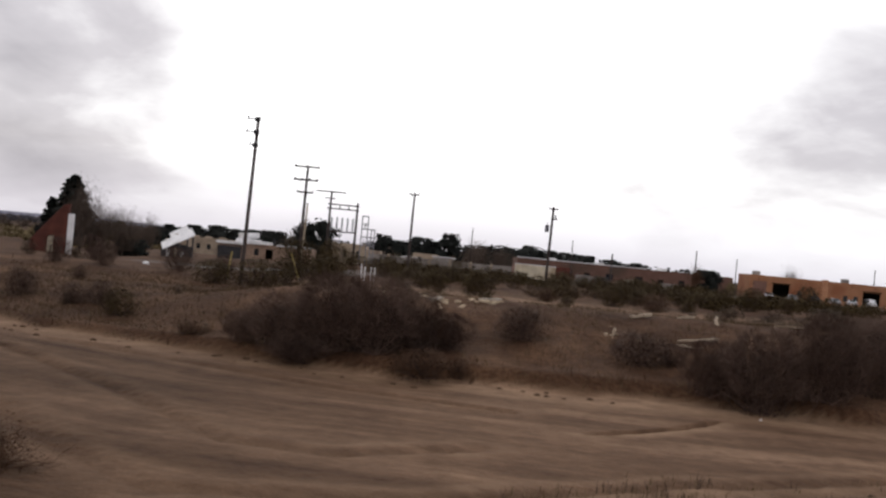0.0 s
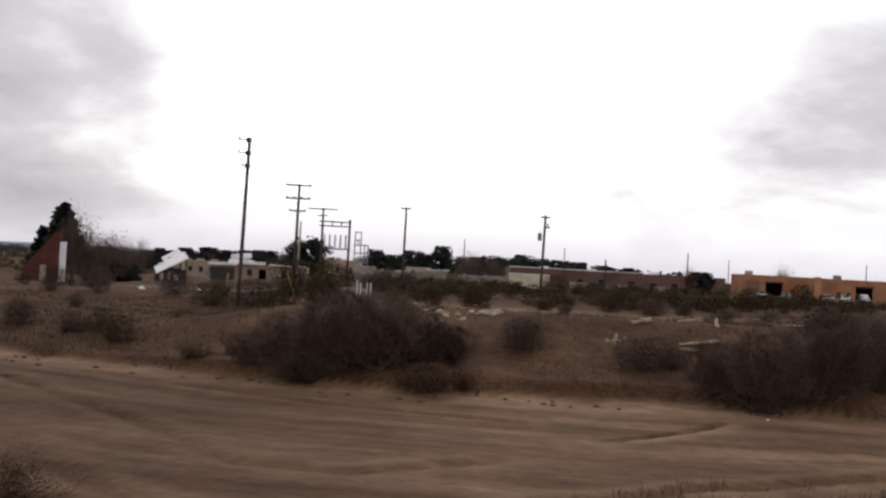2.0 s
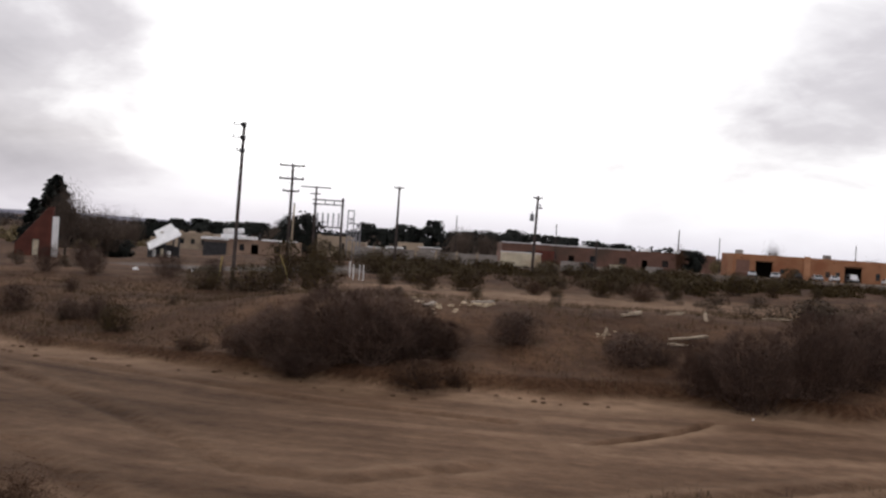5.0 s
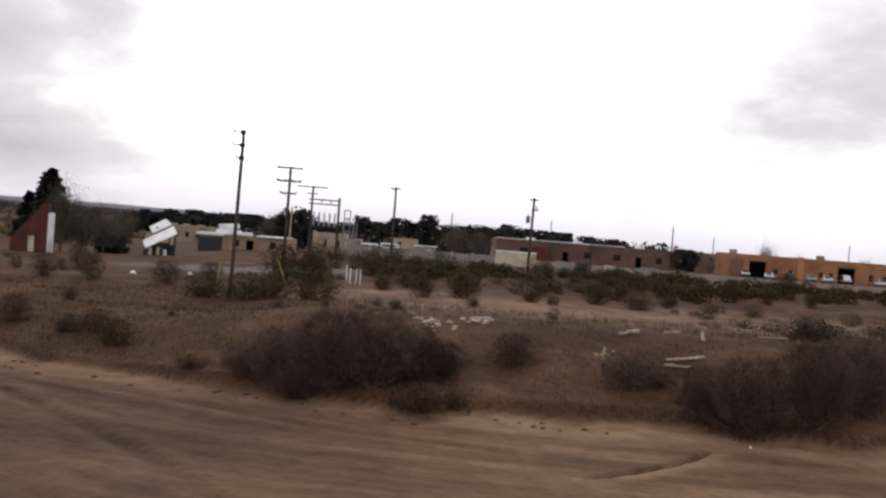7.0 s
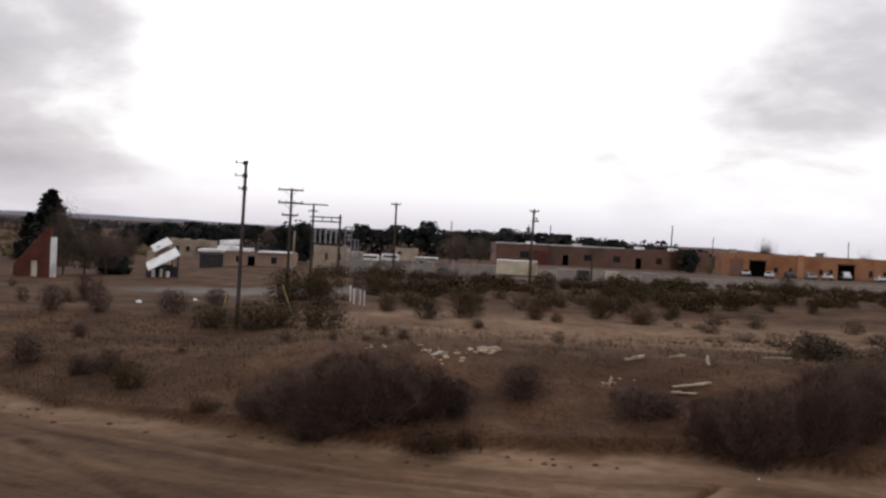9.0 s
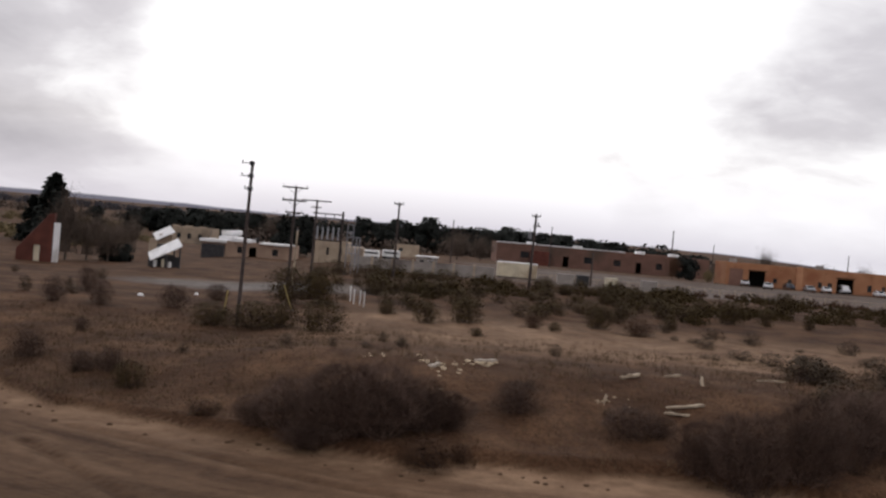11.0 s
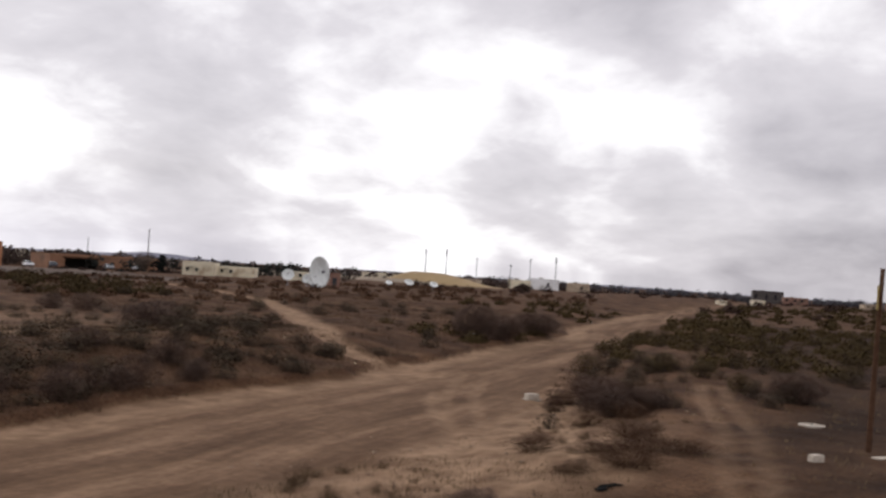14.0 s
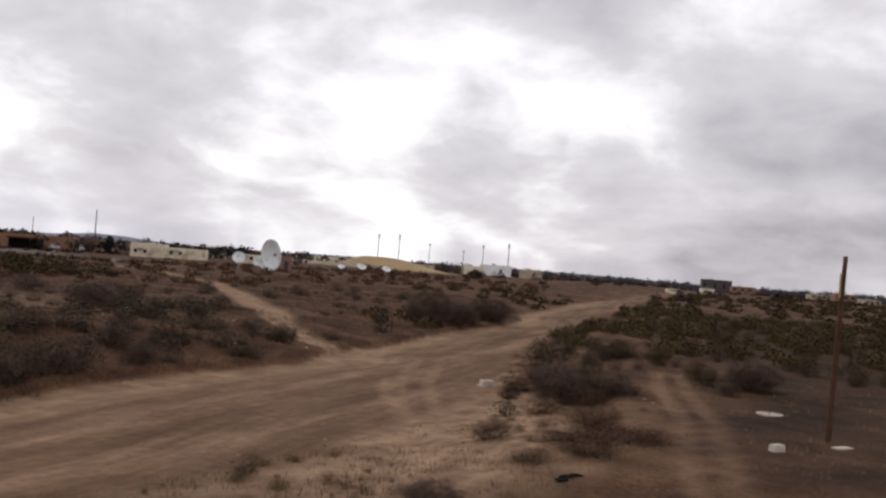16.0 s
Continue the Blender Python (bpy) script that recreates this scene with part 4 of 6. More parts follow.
# double-arm pole
p, h = pole(-12.85, 91.2, 9.45, "wooden utility pole with two crossarms and insulators", (0.05, 0), 0.15)
crossarm(p, h, 2.3, h - 0.12, 3)
crossarm(p, h, 2.2, h - 1.3, 4, hang=0.1)
crossarm(p, h, 1.5, h - 2.4, 3)
p, _ = pole(-11.27, 81.2, 5.65, "thin pale weathered wooden pole", (0.12, 0), 0.09, mat=WORN_WOOD)
part("cap", rodded((0.12, 0, 5.8), (0.12, 0, 5.9), 0.07), GALV, p)

# switch frame: two poles, a double beam and hanging insulators
yard = thing("power_gantry", -13.6, 118.2, "wooden switching frame with double beams and insulators", "power structure")
h = 8.85 - ground_z(-13.6, 118.2)
w = 3.15
part("pole", rodded((0, 0, -0.3), (0.05, 0, h), 0.16, 0.11, 10), POLE_WOOD, yard)
part("pole", rodded((w, 0.6, -0.3), (w, 0.6, h - 1.15), 0.16, 0.12, 10), POLE_WOOD, yard)
bm = boxed(-1.75, 1.75, -0.25, -0.13, h - 0.2, h - 0.06)
part("crossarm", bm, POLE_WOOD, yard)
part("crossarm", boxed(-0.6, 0.6, -0.25, -0.13, h - 0.95, h - 0.83), POLE_WOOD, yard)
for z in (h - 1.55, h - 2.05):
    part("beam", boxed(-0.3, w + 0.25, -0.28, -0.10, z - 0.07, z + 0.07), POLE_WOOD, yard, "dark timber beam")
for k in range(4):
    bm = boxed(0.12 + k * w / 3 - 0.05, 0.12 + k * w / 3 + 0.05, -0.26, -0.12, h - 2.05, h - 1.5)
    part("post", bm, DARK_METAL, yard)
part("beam", boxed(0, w, -0.2, -0.06, h - 4.75, h - 4.6), POLE_WOOD, yard)
for k in range(5):
    bm = bmesh.new()
    px = 0.35 + k * 0.62
    for s in range(6):
        rod(bm, (px, -0.13, h - 4.5 + s * 0.24), (px, -0.13, h - 4.36 + s * 0.24), 0.14, 0.10, 8)
    rod(bm, (px, -0.13, h - 4.6), (px, -0.13, h - 3.0), 0.06, sides=6)
    part("insulator", bm, PORCELAIN, yard, "stacked grey porcelain insulator")
bay = thing("power_bay", -9.8, 119.6, "small galvanised switch bay with stacked insulators", "power structure")
for px, top in ((0, 5.9), (0.7, 5.9), (1.15, 4.4), (1.55, 4.4)):
    part("leg", boxed(px - 0.06, px + 0.06, -0.06, 0.06, -0.2, top), GALV, bay)
for z, x1 in ((5.85, 0.75), (4.9, 0.75), (4.35, 1.6), (3.4, 1.6), (2.4, 1.6)):
    part("rail", boxed(-0.05, x1, -0.08, 0.08, z - 0.06, z + 0.06), GALV, bay)
for px, z in ((0.35, 2.5), (1.0, 2.5), (1.5, 2.5), (0.4, 4.4)):
    bm = bmesh.new()
    for s in range(4):
        rod(bm, (px, 0, z + s * 0.17), (px, 0, z + 0.12 + s * 0.17), 0.11, 0.08, 8)
    part("insulator", bm, PORCELAIN, bay)

p, h = pole(-3.9, 115.6, 9.3, "wooden utility pole with one short crossarm", (0.05, 0), 0.15)
crossarm(p, h, 1.15, h - 0.15, 3)
p, h = pole(12.2, 118.8, 9.45, "dark wooden utility pole with a small transformer", (0.15, 0), 0.18)
crossarm(p, h, 1.1, h - 0.25, 3, lean=0.15)
part("bracket", boxed(-0.1, 0.75, -0.2, -0.08, h - 1.5, h - 1.36), POLE_WOOD, p)
bm = rodded((-0.42, -0.1, h - 3.0), (-0.42, -0.1, h - 2.2), 0.24, sides=12)
rod(bm, (-0.42, -0.1, h - 2.2), (-0.42, -0.1, h - 2.12), 0.26, 0.1, 12)
insulator(bm, -0.42, -0.1, h - 2.15, 0.06, 0.3)
part("transformer", bm, GALV, p, "grey steel transformer can", smooth=False)
bm = rodded((0.45, -0.15, h - 1.35), (0.45, -0.15, h - 0.95), 0.09, sides=8)
part("fuse", bm, PORCELAIN, p)
p, h = pole(42.1, 8.3, 7.15, "brown weathered wooden pole with a bare top", (0.05, -0.15), 0.125, mat=BROWN_WOOD)
# yellow tone of the pole's upper edge, laid on as a strip
part("plate", boxed(-0.135, -0.1, -0.09, -0.02, h - 1.7, h - 0.7), YELLOW_MARK, p, "thin yellow strip along the pole's upper edge")
for x, y, top, r in ((24.4, 147.2, 5.0, 0.16), (98.0, 395, 13.5, 0.3), (33, 262, 9.5, 0.16), (71.5, 248, 8.4, 0.14), (5.5, 205, 8.6, 0.12), (101, 238, 8.6, 0.14), (223.6, 291.8, 11.8, 0.22), (205, 300, 7.6, 0.14)):
    p, h = pole(x, y, top, "distant plain wooden pole", (0, 0), r)
    part("cap", rodded((0, 0, h - 0.02), (0, 0, h + 0.1), r, r * 0.6), DARK_METAL, p)


# ---- buildings ----
def facade(length, high, thick, openings):
    """A wall along x from 0, facing -y, with real openings (x0, x1, z0, z1)."""
    bm = bmesh.new()
    cx = sorted({0.0, length, *[o[0] for o in openings], *[o[1] for o in openings]})
    cz = sorted({-0.6, high, *[o[2] for o in openings], *[o[3] for o in openings]})
    for a, b in zip(cx, cx[1:]):
        run = None
        for c, d in zip(cz, cz[1:]):
            hole = any(o[0] <= a and b <= o[1] and o[2] <= c and d <= o[3] for o in openings)
            if hole:
                if run:
                    box(bm, a, b, 0, thick, *run)
                run = None
            else:
                run = (run[0], d) if run else (c, d)
        if run:
            box(bm, a, b, 0, thick, *run)
    bmesh.ops.remove_doubles(bm, verts=bm.verts, dist=0.001)
    return bm


def building(name, x, y, turn, length, depth, high, mat, label, windows=(), doors=(), roof_mat=None, parapet=0.35, size=1.0):
    """A flat-roofed block; the front runs along x from its corner."""
    ob = thing(name, x, y, label, "building", "", turn, size=size)
    holes = [(a, a + w, z, z + t) for a, w, z, t in windows] + [(a, a + w, -0.02, t) for a, w, t in doors]
    part("front_wall", facade(length, high, 0.3, holes), mat, ob)
    part("back_wall", boxed(0, length, depth - 0.3, depth, -0.6, high), mat, ob)
    part("side_wall", boxed(0, 0.3, 0.3, depth - 0.3, -0.6, high), mat, ob)
    part("side_wall", boxed(length - 0.3, length, 0.3, depth - 0.3, -0.6, high), mat, ob)
    part("roof", boxed(0.3, length - 0.3, 0.3, depth - 0.3, high - parapet - 0.2, high - parapet), roof_mat or GREY_WALL, ob, "flat roof behind a low parapet")
    # floor and inner wall are coloured as if in shade
    part("floor_slab", boxed(0.3, length - 0.3, 0.3, depth - 0.3, -0.1, 0.0), DARK_ROOM, ob)
    if doors:
        part("partition", boxed(0.3, length - 0.3, 5.5, 5.6, 0, high - parapet - 0.2), DARK_ROOM, ob)
    for a, w, z, t in windows:
        win = part("window", boxed(a, a + w, 0.16, 0.19, z, z + t), GLASS, ob, "dark window pane")
        bm = boxed(a - 0.06, a + w + 0.06, -0.02, 0.08, z - 0.09, z - 0.01)
        part("sill", bm, mat, win)
    return ob


# the long orange building with open garages
orange = building("orange_building", 66.9, 221.2, 0, 49.5, 7, 4.05, ADOBE, "long low orange adobe building with open garages",
                  windows=[(8.5, 0.8, 0.9, 0.9), (11.2, 0.7, 0.9, 0.9), (16.6, 0.8, 0.8, 1.0), (18.4, 0.8, 0.9, 0.9), (25.6, 0.8, 0.8, 1.2), (28.2, 0.7, 1.0, 0.9), (34, 0.7, 0.9, 0.9), (44.8, 0.7, 0.9, 0.9)],
                  doors=[(4.1, 3.0, 2.75), (20, 3.1, 2.7), (39, 3.6, 2.6)], size=1.24)
for a, w in ((4.1, 3.0), (20.0, 3.1), (39.0, 3.6)):
    part("lintel", boxed(a - 0.15, a + w + 0.15, -0.06, 0.1, 2.75, 2.95), BROWN_WOOD, orange, "dark timber lintel")
part("pilaster", boxed(12.6, 13.7, -0.3, 0, -0.5, 4.25), ADOBE_PALE, orange, "paler stucco pilaster")
part("buttress", boxed(30.2, 36.5, -0.25, 0, -0.5, 4.2), ADOBE_PALE, orange)
# a recess shown only by a darker panel laid on the wall
part("recess_panel", boxed(0.6, 3.0, -0.1, 0, -0.3, 3.0), BRICK_BROWN, orange, "darker plaster panel standing for a recess")
for a in (1.6, 17.5, 31.0, 37.2):
    bm = boxed(a, a + 1.1, 3.0, 4.2, 3.7, 4.75, bevel=0.05)
    part("roof_unit", bm, GREY_WALL, orange, "grey rooftop unit")
for a in range(12):
    part("roof_drain", rodded((1.5 + a * 4.1, -0.35, 3.4), (1.5 + a * 4.1, 0.05, 3.4), 0.06, sides=6), BROWN_WOOD, orange)
wing = building("adobe_wing", 145.5, 228.7, -14, 24, 12, 3.0, WING_STUCCO, "low red-brown adobe wing with a shaded porch",
                windows=[(12.5, 0.9, 0.9, 1.0), (16.5, 0.9, 0.9, 1.0), (20.0, 0.9, 0.9, 1.0)], doors=[(3.0, 7.0, 2.3)], size=1.24)
part("lintel", boxed(2.6, 10.4, -0.1, 0.1, 2.3, 2.6), BROWN_WOOD, wing)
# the long red-brown building behind the yard
brown = building("brown_building", 22.2, 302.1, -0.6, 40, 16, 3.75, BRICK_BROWN, "long low red-brown building with a pale roof edge",
                 windows=[(4.5, 1.6, 1.2, 1.2), (9, 1.2, 1.2, 1.1), (16.5, 1.4, 1.1, 1.2), (22, 1.4, 1.1, 1.2), (30, 1.2, 1.1, 1.2), (35, 1.2, 1.1, 1.2)], doors=[(12.5, 1.1, 2.1), (26.2, 1.1, 2.1)], roof_mat=WHITE_ROOF, size=1.6)
part("roof_edge", boxed(-0.1, 24.0, -0.12, 0.32, 3.75, 3.93), WHITE_ROOF, brown, "pale roof coping")
for a in (6.0, 15.0, 27.0, 33.5):
    part("roof_unit", boxed(a, a + 1.6, 4, 6, 3.4, 4.25, bevel=0.05), WHITE_ROOF, brown, "pale rooftop unit")
part("lean_to", boxed(6.2, 9.8, -2.2, -0.01, -0.5, 2.7), RED_WALL, brown, "dark red lean-to shed")
# cream container with ribs
can = thing("storage_container", 11.2, 155.1, "cream-painted ribbed steel storage container", "container", "", -2, size=1.15)
part("body", boxed(0, 5.3, 0, 2.4, 0.12, 2.0, bevel=0.02), CREAM_PAINT, can)
part("roof", boxed(-0.06, 5.36, -0.06, 2.46, 1.99, 2.08), WHITE_ROOF, can, "pale roof sheet")
for k in range(14):
    part("rib", boxed(0.2 + k * 0.37, 0.3 + k * 0.37, -0.05, 0.0, 0.15, 1.98), CREAM_PAINT, can)
part("door", boxed(2.1, 2.9, -0.07, -0.05, 0.2, 1.85), CREAM_PAINT, can, "flush cream door")
part("skid", boxed(0.1, 5.2, 0.1, 0.3, -0.3, 0.12), DARK_METAL, can)
part("skid", boxed(0.1, 5.2, 2.1, 2.3, -0.3, 0.12), DARK_METAL, can)

# the dark red wedge-shaped wall with a cream doorway
wedge = thing("wedge_wall", -50.3, 123.9, "dark red wedge-shaped plaster wall with a cream doorway", "wall", "", 2, size=1.39)
bm = bmesh.new()
for a0, a1, z0, t0, t1 in ((0.0, 1.45, -0.2, 0.9, 2.6), (1.45, 2.05, 1.45, 2.6, 3.35), (2.05, 2.75, -0.2, 3.35, 4.2), (2.75, 3.15, -0.2, 4.2, 4.35)):
    c8 = [bm.verts.new(v) for v in ((a0, 0, z0), (a1, 0, z0), (a1, 0, t1), (a0, 0, t0), (a0, 0.45, z0), (a1, 0.45, z0), (a1, 0.45, t1), (a0, 0.45, t0))]
    for f in ((0, 1, 2, 3), (7, 6, 5, 4), (0, 4, 5, 1), (3, 2, 6, 7), (0, 3, 7, 4), (1, 5, 6, 2)):
        bm.faces.new([c8[i] for i in f])
part("wall_body", bm, RED_WALL, wedge)
part("door", boxed(1.45, 2.05, 0.2, 0.25, -0.1, 1.4), CREAM_PAINT, wedge, "cream-painted door")
part("pilaster", boxed(3.16, 3.55, -0.08, 0.55, -0.2, 3.5, bevel=0.03), WHITE_ROOF, wedge, "pale plaster pilaster")
part("coping", rodded((0.0, 0.2, 0.95), (2.75, 0.2, 4.25), 0.08, sides=6), RED_WALL, wedge)

# the open lean-to with a bright sloping roof and the box shed behind it
lean_to = thing("lean_to_shed", -32.5, 115.2, "open lean-to shed with a bright sloping metal roof", "shed", "", 3, size=1.17)
bm = bmesh.new()
q = [(0.95, -1.2, 0.85), (3.9, -1.2, 2.45), (2.8, 2.2, 3.05), (0, 2.2, 1.45)]
top = [bm.verts.new(v) for v in q]
bot = [bm.verts.new((a, b, c - 0.09)) for a, b, c in q]
bm.faces.new(top), bm.faces.new(bot[::-1])
for k in range(4):
    bm.faces.new((top[k], bot[k], bot[(k + 1) % 4], top[(k + 1) % 4]))
roof = part("roof", bm, WHITE_ROOF, lean_to, "bright metal roof sheet")
for k in range(7):
    f = k / 6
    part("seam", rodded((0.95 + 2.95 * f, -1.2, 0.87 + 1.6 * f), (2.8 * f, 2.2, 1.47 + 1.6 * f), 0.03, sides=5), WHITE_ROOF, roof)
for a, b, c in ((1.15, -1.0, 0.85), (3.7, -1.0, 2.25), (0.2, 2.0, 1.4), (2.6, 2.0, 2.8), (2.4, -1.0, 1.5)):
    part("post", boxed(a - 0.07, a + 0.07, b - 0.07, b + 0.07, -0.4, c), DARK_METAL, lean_to)
# dark panels added so the space under the roof reads dark
part("back_panel", boxed(0.2, 2.7, 1.95, 2.0, -0.3, 1.35), DARK_METAL, lean_to)
part("side_panel", boxed(1.0, 3.5, 0.55, 0.6, -0.3, 1.25), DARK_METAL, lean_to)
for a, b, s, c, m, w_ in ((1.3, -0.4, 0.42, 0.75, WHITE_PAINT, "white plastic drum stored under the roof"), (2.0, -0.2, 0.35, 0.85, CREAM_PAINT, "cream drum stored under the roof"), (2.6, 0.1, 0.45, 0.6, WHITE_PAINT, "white plastic drum stored under the roof")):
    d = thing("drum", -32.5 + a * 1.17, 115.2 + b * 1.17, w_, "drum", "drums under the lean-to")
    part("shell", rodded((0, 0, 0), (0, 0, c), s * 0.5, s * 0.5, 12), m, d)
    part("lid", rodded((0, 0, c), (0, 0, c + 0.05), s * 0.53, s * 0.5, 12), m, d)
shed = thing("box_shed", -43.3, 157.8, "small tan box shed with a white sloping roof", "shed", "", 2, size=1.42)
part("walls", boxed(0.1, 2.6, 0.2, 2.4, -0.4, 2.15), TAN_STUCCO, shed)
bm = bmesh.new()
q = [(1.0, -0.4, 2.1), (2.95, -0.4, 3.15), (1.7, 2.6, 3.75), (-0.1, 2.6, 2.7)]
top = [bm.verts.new(v) for v in q]
bot = [bm.verts.new((u, v, w - 0.1)) for u, v, w in q]
bm.faces.new(top), bm.faces.new(bot[::-1])
for k in range(4):
    bm.faces.new((top[k], bot[k], bot[(k + 1) % 4], top[(k + 1) % 4]))
part("roof", bm, WHITE_ROOF, shed, "bright white sloping roof")
part("gable", boxed(1.1, 2.5, 0.5, 2.3, 2.15, 2.75), TAN_STUCCO, shed)
part("door", boxed(1.0, 1.8, 0.14, 0.19, 0, 1.68), DARK_METAL, shed)

ranch = building("stucco_house", -37.4, 170.0, -1.5, 10.6, 7, 2.2, PINK_STUCCO, "low pinkish stucco house with white roof pieces",
                 windows=[(4.2, 0.6, 0.9, 0.8), (8.4, 0.7, 0.9, 0.8)], doors=[(5.6, 0.9, 1.75)], size=1.4)
# no opening here: a dark box paints the bay's shade
part("dark_bay", boxed(-0.05, 2.7, -0.25, -0.02, -0.4, 1.75), DARK_METAL, ranch, "dark box standing for a shaded open bay")
for a, b, c, d in ((-0.3, 2.9, 2.02, 2.32), (3.6, 5.8, 2.24, 2.6), (6.9, 10.7, 2.2, 2.38)):
    part("roof_edge", boxed(a, b, -0.45, 3.0, c, d), WHITE_ROOF, ranch, "white roof piece")
bm = boxed(1.6, 4.0, 1.5, 5.0, 2.2, 2.75)
rod(bm, (1.6, 3.2, 2.9), (4.0, 3.2, 3.3), 0.5, 0.3, 8)
part("roof_cover", bm, WHITE_ROOF, ranch, "sagging white tarpaulin over the roof")
part("vent", rodded((6.3, 1.5, 2.0), (6.3, 1.5, 3.0), 0.12), DARK_METAL, ranch)
manor = building("tan_house", -64.5, 260.6, -2, 7.5, 8, 3.2, TAN_STUCCO, "tan stucco house with a stepped parapet",
                 windows=[(1.0, 0.8, 1.0, 1.0), (3.1, 0.8, 1.0, 1.0), (5.2, 0.8, 1.0, 1.0)], size=1.3)
for a in (0, 2.6, 5.4):
    part("parapet_step", boxed(a, a + 1.4, 0, 0.4, 3.2, 3.55), TAN_STUCCO, manor)
power = building("tan_block_building", -18.2, 166.1, 0, 4.6, 6, 3.1, TAN_STUCCO, "tan block building behind the switch frame",
                 windows=[(1.6, 0.35, 1.2, 1.0), (3.4, 0.35, 1.2, 1.0)], size=1.19)
part("annex", boxed(4.61, 6.6, 0.4, 5.4, -0.5, 2.5), TAN_STUCCO, power)
for a in (0.05, 4.1):
    part("pier", boxed(a, a + 0.45, -0.15, 0.0, -0.4, 3.3), TAN_STUCCO, power)
# yard wall and small sheds
wall = thing("yard_wall", -10.4, 140.1, "long low grey-tan block wall", "wall", "", 0, size=1.1)
for k in range(7):
    a = k * 2.6
    part("panel", boxed(a, a + 2.55, 0, 0.2, -0.4, 1.6 - 0.05 * (k % 2)), GREY_WALL, wall)
    part("pier", boxed(a - 0.12, a + 0.14, -0.08, 0.28, -0.4, 1.75), TAN_STUCCO, wall)
hut = building("grey_hut", -1.4, 152.0, 0, 3.0, 2.4, 1.95, GREY_WALL, "small pale grey metal hut", windows=[(0.5, 0.6, 0.9, 0.6)], doors=[(1.7, 0.8, 1.7)], roof_mat=WHITE_ROOF, size=1.07)
part("roof_sheet", boxed(-0.15, 3.15, -0.2, 2.6, 1.95, 2.06), WHITE_ROOF, hut, "pale roof sheet")
building("tan_hut", -6.4, 215.5, 0, 4.3, 3, 2.1, TAN_STUCCO, "low tan stucco hut behind the trailers", windows=[(0.8, 0.7, 0.9, 0.6)], size=1.25)
for x, w_, d_ in ((-12.9, 4.5, 190.3), (-8.0, 3.4, 190.8)):
    trailer = thing("trailer", x, d_, "long white low trailer", "trailer", "white trailers")
    part("body", boxed(0, w_, 0, 2.2, 0.5, 1.75, bevel=0.08), WHITE_PAINT, trailer)
    part("window_band", boxed(0.4, w_ - 0.4, -0.02, 0.01, 1.1, 1.45), GLASS, trailer)
    part("skirt", boxed(0.1, w_ - 0.1, 0.1, 2.1, 0.1, 0.5), DARK_METAL, trailer)
    for a in (0.7, w_ - 0.7):
        part("wheel", rodded((a, -0.02, 0.32), (a, 0.2, 0.32), 0.32, sides=12), RUBBER, trailer)
# a chain fence line before the brown building
fence = thing("yard_fence", 14, 150, "long weathered post-and-rail yard fence", "fence", "", 4)
for k in range(30):
    part("post", boxed(k * 2.4 - 0.035, k * 2.4 + 0.035, -0.035, 0.035, -0.3, 1.05), WORN_WOOD, fence)
for z in (0.5, 0.95):
    part("rail", boxed(0, 69.6, -0.015, 0.015, z - 0.02, z + 0.02), WORN_WOOD, fence)
for x, y, w_, mat, lab in ((19.5, 146.5, 2.4, GREY_WALL, "grey steel storage box"), (22.5, 147.5, 1.7, DARK_METAL, "dark steel storage box"), (27, 148.5, 1.6, CREAM_PAINT, "cream steel storage box"), (32.5, 149, 2.2, GREY_WALL, "grey steel storage box")):
    b_ = thing("storage_box", x, y, lab, "storage box", "boxes in the yard")
    part("body", boxed(0, w_, 0, 1.6, 0, 1.35, bevel=0.04), mat, b_)
    part("lid", boxed(-0.05, w_ + 0.05, -0.05, 1.65, 1.35, 1.47), mat, b_)


